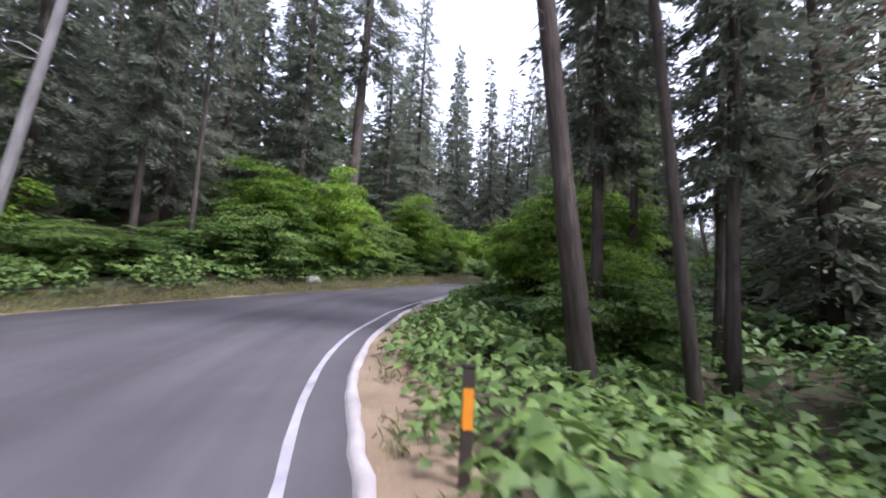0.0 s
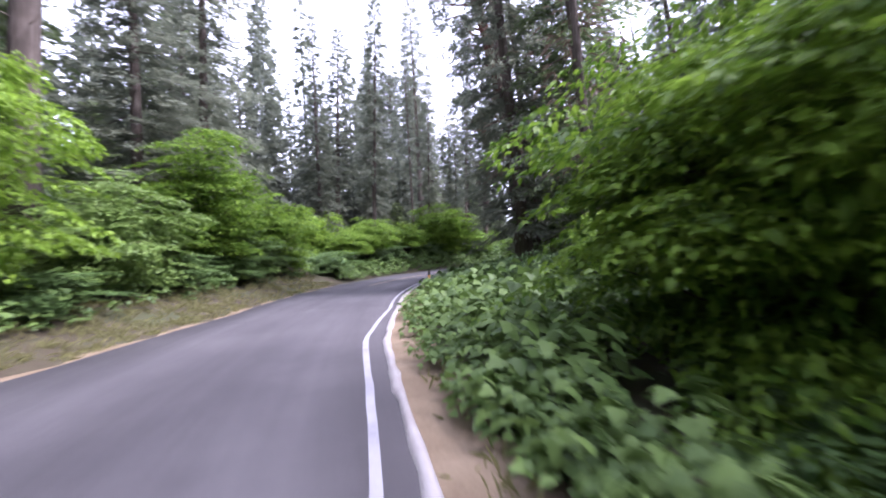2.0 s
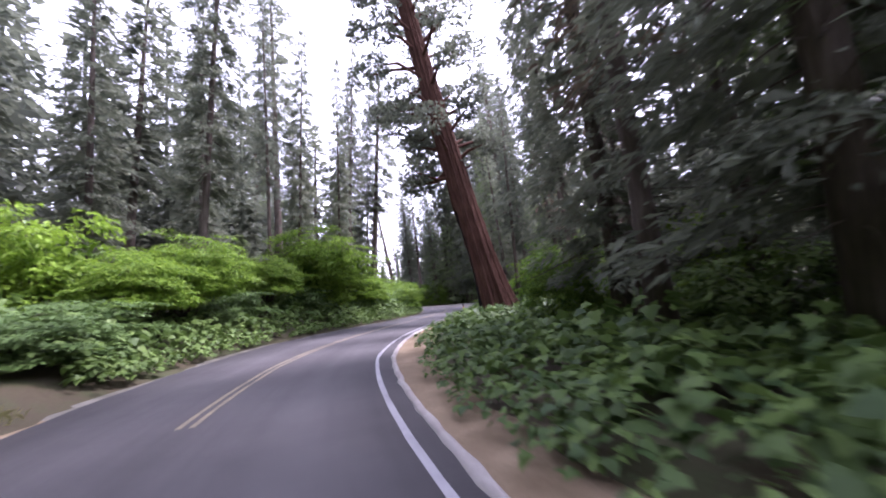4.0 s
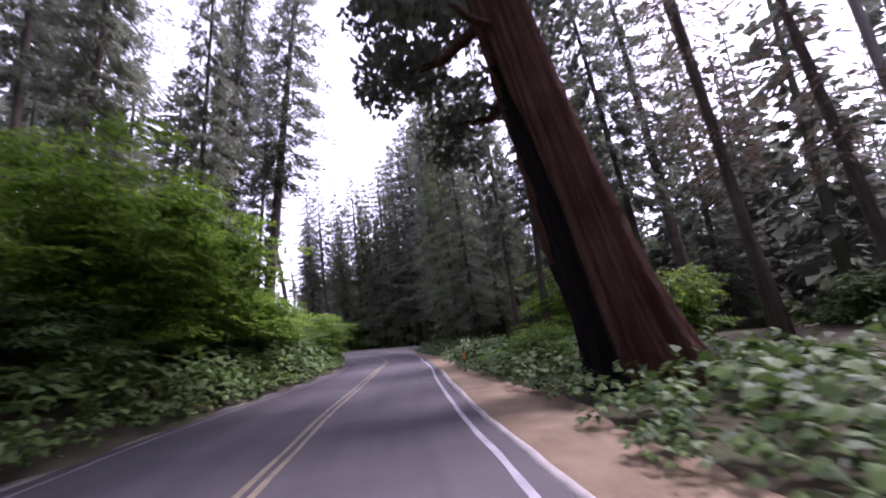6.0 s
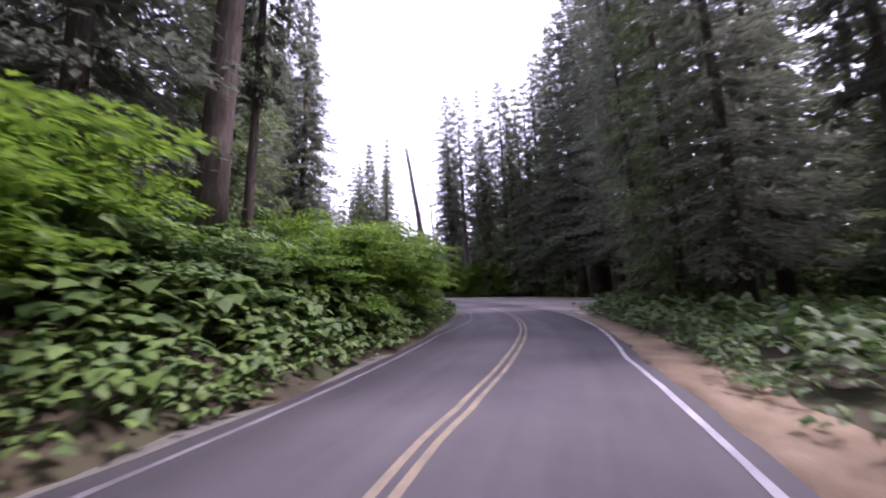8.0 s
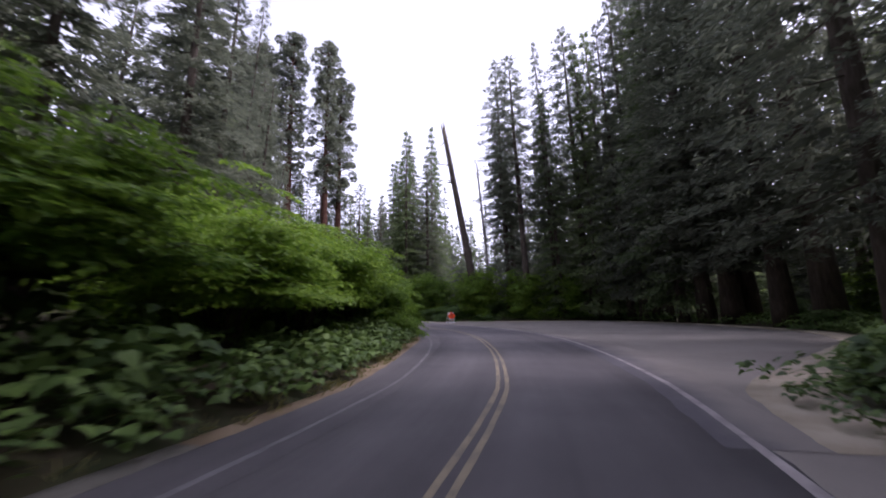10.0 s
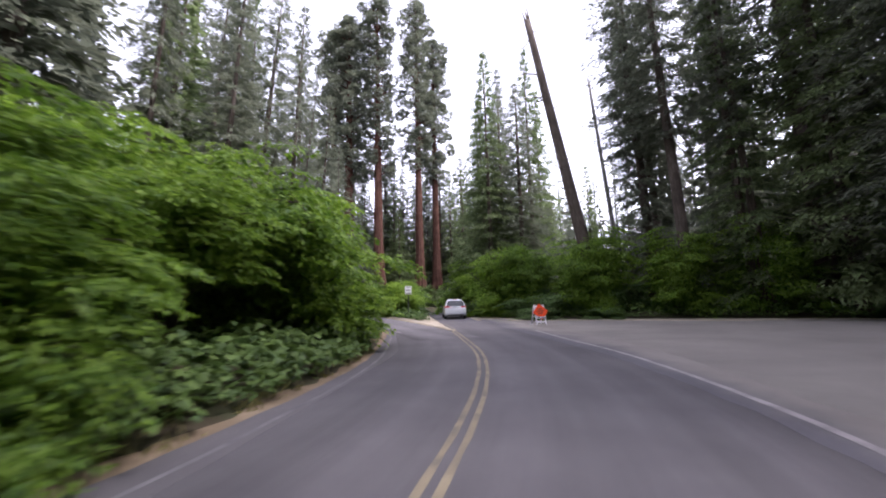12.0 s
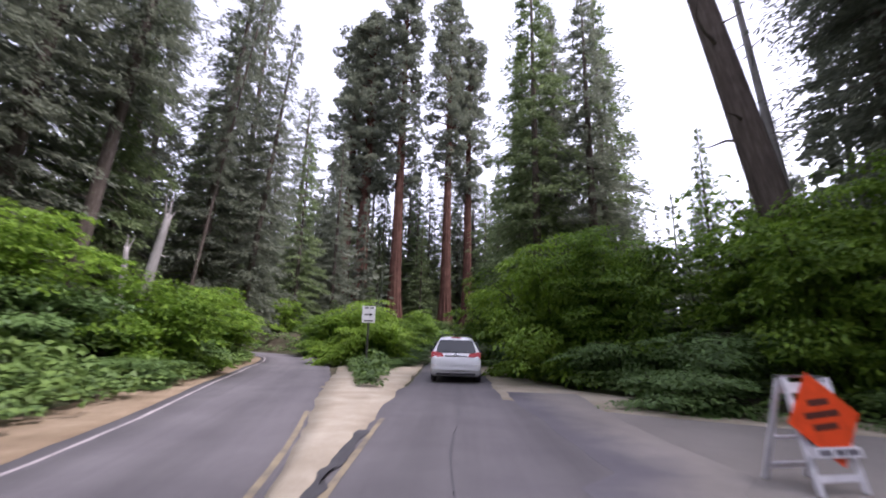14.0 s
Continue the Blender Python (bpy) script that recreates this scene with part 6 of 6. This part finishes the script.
def work_sign():
    """A folding white barricade that carries an orange diamond."""
    s = tagged(new("folding_work_sign"), "orange diamond warning sign on a white folding barricade", "road sign")
    front = Matrix.Rotation(radians(-11), 4, "X")
    back = Matrix.Rotation(radians(15), 4, "X")
    for rot, y0, nm in ((front, -0.28, "front_frame"), (back, 0.33, "rear_frame")):
        bm = bmesh.new()
        base = Matrix.Translation((0, y0, 0)) @ rot
        for x in (-0.3, 0.3):
            box(bm, (0.075, 0.035, 1.22), base @ Vector((x, 0, 0.61)), rot, 0.006)
        for z, hgt in ((0.16, 0.07), (0.56 if nm == "front_frame" else 0.5, 0.15 if nm == "front_frame" else 0.04), (1.1, 0.12)):
            box(bm, (0.6, 0.028, hgt), base @ Vector((0, 0.0, z)), rot, 0.004)
        fr = part(nm, bm, WHITE_PLASTIC, s)
        if nm == "front_frame":
            for x, w in ((-0.14, 0.2), (0.12, 0.24)):
                box_part("print_bar", (w, 0.004, 0.09), base @ Vector((x, -0.0185, 0.56)), GREY_PRINT, fr, "unreadable grey lettering", rot, 0.0005)
    tilt = Matrix.Translation((0, -0.345, 0)) @ front
    bm = bmesh.new()
    box(bm, (0.72, 0.006, 0.72), tilt @ Vector((0.02, 0.012, 0.78)), front @ Matrix.Rotation(radians(40), 4, "Y"), 0.002)
    dia = part("diamond", bm, ORANGE_VINYL, s, "orange cloth diamond")
    for z, w in ((0.95, 0.3), (0.82, 0.48), (0.69, 0.34)):
        box_part("print_bar", (w, 0.003, 0.07), tilt @ Vector((0, 0.0075, z)), DARK_PRINT, dia, "unreadable dark lettering", front @ Matrix.Rotation(radians(-5), 4, "Y"), 0.0005)
    rail = box_part("rail", (0.66, 0.02, 0.11), tilt @ Vector((0, -0.012, 0.43)), WHITE_PLASTIC, s, "white rail across the diamond's foot", front, 0.004)
    for x, w in ((-0.17, 0.16), (0.03, 0.12), (0.2, 0.16)):
        box_part("print_bar", (w, 0.003, 0.06), tilt @ Vector((x, -0.0235, 0.43)), GREY_PRINT, rail, "unreadable grey lettering", front, 0.0005)
    box_part("hinge", (0.64, 0.05, 0.03), (0, 0.02, 1.2), GALV, s)
    return s


work_sign().matrix_basis = pose(69.05, 114.0, 0.0, 0, 0, 7) @ Matrix.Diagonal((1.05, 1.05, 1.02, 1))


def rock(seed, size):
    rng = rng_of(seed)
    bm = bmesh.new()
    bmesh.ops.create_icosphere(bm, subdivisions=3, radius=1.0)
    for v in bm.verts:
        n = noise.noise(v.co * 1.3 + Vector((seed, 0, 0))) * 0.35 + noise.noise(v.co * 3.1) * 0.12
        v.co = Vector((v.co.x * size[0], v.co.y * size[1], v.co.z * size[2])) * (1 + n)
    me = bpy.data.meshes.new("boulder")
    bm.to_mesh(me)
    bm.free()
    return obj("boulder", me, STONE, label="pale weathered boulder on the grassy verge", category="rock")


rock(3, (0.48, 0.37, 0.3)).matrix_basis = pose(-7.65, 24.65, ground_z(-7.65, 24.65) + 0.12, 0, 0, 30)


# ---- the minivan ----
CAR_WHITE = paint_like("white_car_paint", (0.7, 0.71, 0.72), 0.25, wear=0.02, coat=0.6)
CAR_GLASS = paint_like("tinted_glass", (0.02, 0.024, 0.026), 0.04, wear=0.0)
TAIL_RED = paint_like("red_lamp", (0.36, 0.004, 0.006), 0.35, wear=0.05)
REFLECTION_WHITE = paint_like("pale_reflection", (0.72, 0.7, 0.68), 0.12, wear=0.02)
RUBBER = paint_like("tyre_rubber", (0.018, 0.018, 0.018), 0.85, wear=0.2)
ALLOY = paint_like("alloy_rim", (0.45, 0.45, 0.46), 0.35, 0.85)
BLACK_TRIM = paint_like("black_trim", (0.02, 0.02, 0.021), 0.6, wear=0.1)
PLATE_GREY = paint_like("plate", (0.45, 0.46, 0.5), 0.4, wear=0.1)
CHROME = paint_like("bright_trim", (0.6, 0.6, 0.62), 0.2, 0.9)


def loft(bm, rings, close_ends=True):
    rows = [[bm.verts.new(p) for p in ring] for ring in rings]
    for a, b in zip(rows, rows[1:]):
        for k in range(len(a) - 1):
            bm.faces.new((a[k], a[k + 1], b[k + 1], b[k]))
        bm.faces.new((a[-1], a[0], b[0], b[-1]))
    if close_ends:
        bm.faces.new(list(reversed(rows[0])))
        bm.faces.new(rows[-1])
    for f in bm.faces:
        f.smooth = True


def minivan():
    """A white minivan, nose towards +y, its tail at y = 0."""
    car = tagged(new("minivan"), "white minivan with red tail lamps driving on the road", "car")
    st = np.array([0.0, 0.06, 0.14, 0.3, 0.48, 0.62, 1.2, 2.4, 3.2, 3.7, 4.1, 4.35, 4.8, 5.02, 5.1])
    top = np.interp(st, [0, 0.06, 0.14, 0.48, 0.62, 1.2, 2.4, 3.2, 3.7, 4.1, 4.35, 4.8, 5.02, 5.1], [0.92, 1.02, 1.08, 1.61, 1.7, 1.735, 1.735, 1.69, 1.42, 1.16, 1.08, 0.98, 0.84, 0.7])
    low = np.interp(st, [0, 0.06, 0.3, 4.8, 5.1], [0.42, 0.32, 0.24, 0.24, 0.34])
    hw = np.interp(st, [0, 0.06, 0.3, 1.2, 4.1, 4.8, 5.02, 5.1], [0.86, 0.93, 0.965, 0.985, 0.975, 0.92, 0.8, 0.7])
    rings = []
    for y, t, b, w in zip(st, top, low, hw):
        belt = min(1.05, t - 0.06)
        rw = w - 0.06 - 0.27 * max(0.0, (t - 1.05)) / 0.68
        half = [(w * 0.86, b), (w * 0.97, b + 0.08), (w, b + 0.3), (w * 0.995, min(0.85, belt - 0.05)), (w * 0.975, belt), (rw + 0.035, belt + (t - belt) * 0.78), (rw - 0.04, belt + (t - belt) * 0.95), (rw * 0.5, t)]
        rings.append([(x, y, z) for x, z in half] + [(-x, y, z) for x, z in reversed(half)])
    bm = bmesh.new()
    loft(bm, rings)
    body = part("body", bm, CAR_WHITE, car)

    def pane(name, pts, mat, parent, label="", thick=0.02, out=(0, -1, 0)):
        b = bmesh.new()
        o = Vector(out).normalized() * thick
        a = [b.verts.new(Vector(p) + o) for p in pts]
        c = [b.verts.new(Vector(p) - o) for p in pts]
        b.faces.new(a)
        b.faces.new(list(reversed(c)))
        n = len(pts)
        for k in range(n):
            b.faces.new((a[k], c[k], c[(k + 1) % n], a[(k + 1) % n]))
        bmesh.ops.recalc_face_normals(b, faces=b.faces)
        return part(name, b, mat, parent, label)

    slope = (0, -0.82, 0.57)
    pane("rear_window", [(-0.76, 0.16, 1.1), (0.76, 0.16, 1.1), (0.735, 0.26, 1.27), (0.64, 0.43, 1.54), (0.57, 0.455, 1.58), (-0.57, 0.455, 1.58), (-0.64, 0.43, 1.54), (-0.735, 0.26, 1.27)], CAR_GLASS, car, "dark tinted rear window", 0.022, slope)
    for sx in (-1, 1):
        pane("rear_side_window", [(sx * 0.955, 0.62, 1.1), (sx * 0.965, 1.55, 1.1), (sx * 0.79, 1.55, 1.55), (sx * 0.785, 0.8, 1.55)], CAR_GLASS, car, "dark tinted side window", 0.02, (sx, 0, 0.35))
        pane("side_window", [(sx * 0.965, 1.65, 1.1), (sx * 0.965, 2.65, 1.1), (sx * 0.79, 2.65, 1.55), (sx * 0.79, 1.65, 1.55)], CAR_GLASS, car, "dark tinted side window", 0.02, (sx, 0, 0.35))
        pane("front_window", [(sx * 0.965, 2.75, 1.1), (sx * 0.955, 3.7, 1.1), (sx * 0.79, 3.15, 1.55), (sx * 0.79, 2.75, 1.55)], CAR_GLASS, car, "dark tinted side window", 0.02, (sx, 0, 0.35))
        lamp = pane("tail_lamp", [(sx * 0.46, 0.07, 0.96), (sx * 0.935, 0.075, 0.93), (sx * 0.93, 0.15, 1.13), (sx * 0.8, 0.16, 1.14), (sx * 0.5, 0.13, 1.07)], TAIL_RED, car, "red tail lamp", 0.05, (0, -1, 0.3))
        pane("lens", [(sx * 0.52, 0.07, 0.985), (sx * 0.66, 0.07, 0.985), (sx * 0.66, 0.12, 1.05), (sx * 0.54, 0.115, 1.04)], TAIL_RED, lamp, "deeper red lens", 0.054, (0, -1, 0.3))
        # Pale blocks that stand in for bright reflections on the bumper.
        bm = bmesh.new()
        box(bm, (0.2, 0.06, 0.07), (sx * 0.82, -0.035, 0.66), bevel=0.02)
        part("bumper_reflection", bm, REFLECTION_WHITE, car, "bright reflection on the bumper, built as a pale block")
        bm = bmesh.new()
        box(bm, (0.2, 0.13, 0.15), (sx * 1.1, 3.55, 1.12), bevel=0.045)
        box(bm, (0.14, 0.05, 0.05), (sx * 0.98, 3.58, 1.06), bevel=0.01)
        part("mirror", bm, BLACK_TRIM, car, "black door mirror")
        v, f = tube([(sx * 0.62, 0.75, 1.715), (sx * 0.62, 0.82, 1.775), (sx * 0.62, 1.6, 1.79), (sx * 0.62, 2.8, 1.77), (sx * 0.62, 2.9, 1.69)], [0.018] * 5, 8)
        obj("roof_rail", tri_mesh("roof_rail", v, f, True), BLACK_TRIM, car, "dark roof rail")
        for y in (0.98, 4.12):
            bm = bmesh.new()
            prof = [(0.2, -0.1), (0.3, -0.11), (0.335, -0.08), (0.34, 0.0), (0.335, 0.08), (0.3, 0.11), (0.2, 0.1)]
            rows = []
            for k in range(28):
                a = k * 2 * math.pi / 28
                rows.append([bm.verts.new((sx * 0.86 + w, y + math.cos(a) * r, 0.34 + math.sin(a) * r)) for r, w in prof])
            for k in range(28):
                p, q = rows[k], rows[(k + 1) % 28]
                for m in range(len(prof) - 1):
                    bm.faces.new((p[m], p[m + 1], q[m + 1], q[m])).smooth = True
            bmesh.ops.recalc_face_normals(bm, faces=bm.faces)
            wheel = part("wheel", bm, RUBBER, car, "black tyre")
            bm = bmesh.new()
            r = bmesh.ops.create_cone(bm, cap_ends=True, segments=24, radius1=0.205, radius2=0.205, depth=0.16)
            bmesh.ops.transform(bm, matrix=Matrix.Translation((sx * 0.87, y, 0.34)) @ Matrix.Rotation(radians(90), 4, "Y"), verts=r["verts"])
            for k in range(5):
                a = k * 2 * math.pi / 5
                box(bm, (0.02, 0.05, 0.15), (sx * 0.955, y + math.sin(a) * 0.11, 0.34 + math.cos(a) * 0.11), Matrix.Rotation(-a, 4, "X"), 0.006)
            part("rim", bm, ALLOY, wheel, "grey alloy rim")
    v, f = tube([(-0.6, 1.0, 1.79), (0.0, 1.0, 1.81), (0.6, 1.0, 1.79)], [0.016] * 3, 8)
    obj("cross_bar", tri_mesh("cross_bar", v, f, True), BLACK_TRIM, car, "dark roof cross bar")
    bm = bmesh.new()
    box(bm, (1.84, 0.2, 0.26), (0, 0.03, 0.56), bevel=0.07)
    part("bumper", bm, CAR_WHITE, car, "white rear bumper")
    bm = bmesh.new()
    box(bm, (1.5, 0.06, 0.12), (0, 0.05, 0.37), bevel=0.02)
    part("valance", bm, BLACK_TRIM, car, "dark lower valance")
    bm = bmesh.new()
    box(bm, (0.86, 0.05, 0.055), (0, 0.035, 1.0), bevel=0.015)
    part("tailgate_trim", bm, CHROME, car, "bright bar above the plate")
    bm = bmesh.new()
    box(bm, (0.32, 0.02, 0.16), (0, 0.018, 0.86), bevel=0.004)
    plate = part("plate", bm, PLATE_GREY, car, "pale number plate")
    bm = bmesh.new()
    box(bm, (0.22, 0.006, 0.055), (0, 0.006, 0.86), bevel=0.001)
    part("plate_bar", bm, GREY_PRINT, plate, "dark bar for the number")
    bm = bmesh.new()
    r = bmesh.ops.create_cone(bm, cap_ends=True, segments=20, radius1=0.055, radius2=0.05, depth=0.02)
    bmesh.ops.transform(bm, matrix=Matrix.Translation((0, 0.09, 1.05)) @ Matrix.Rotation(radians(75), 4, "X") @ Matrix.Diagonal((1.3, 1, 1, 1)), verts=r["verts"])
    part("emblem", bm, CHROME, car, "plain oval bright badge")
    v, f = tube([(0.0, 0.12, 1.1), (-0.25, 0.16, 1.16), (-0.48, 0.19, 1.2)], [0.012, 0.01, 0.006], 6)
    obj("wiper", tri_mesh("wiper", v, f, True), BLACK_TRIM, car, "black rear wiper")
    bm = bmesh.new()
    box(bm, (0.4, 0.03, 0.04), (0, 0.56, 1.69), bevel=0.01)
    part("brake_lamp", bm, TAIL_RED, car, "high brake lamp")
    return car


minivan().matrix_basis = pose(66.16, 125.24, 0.0, 0, 0, -7)
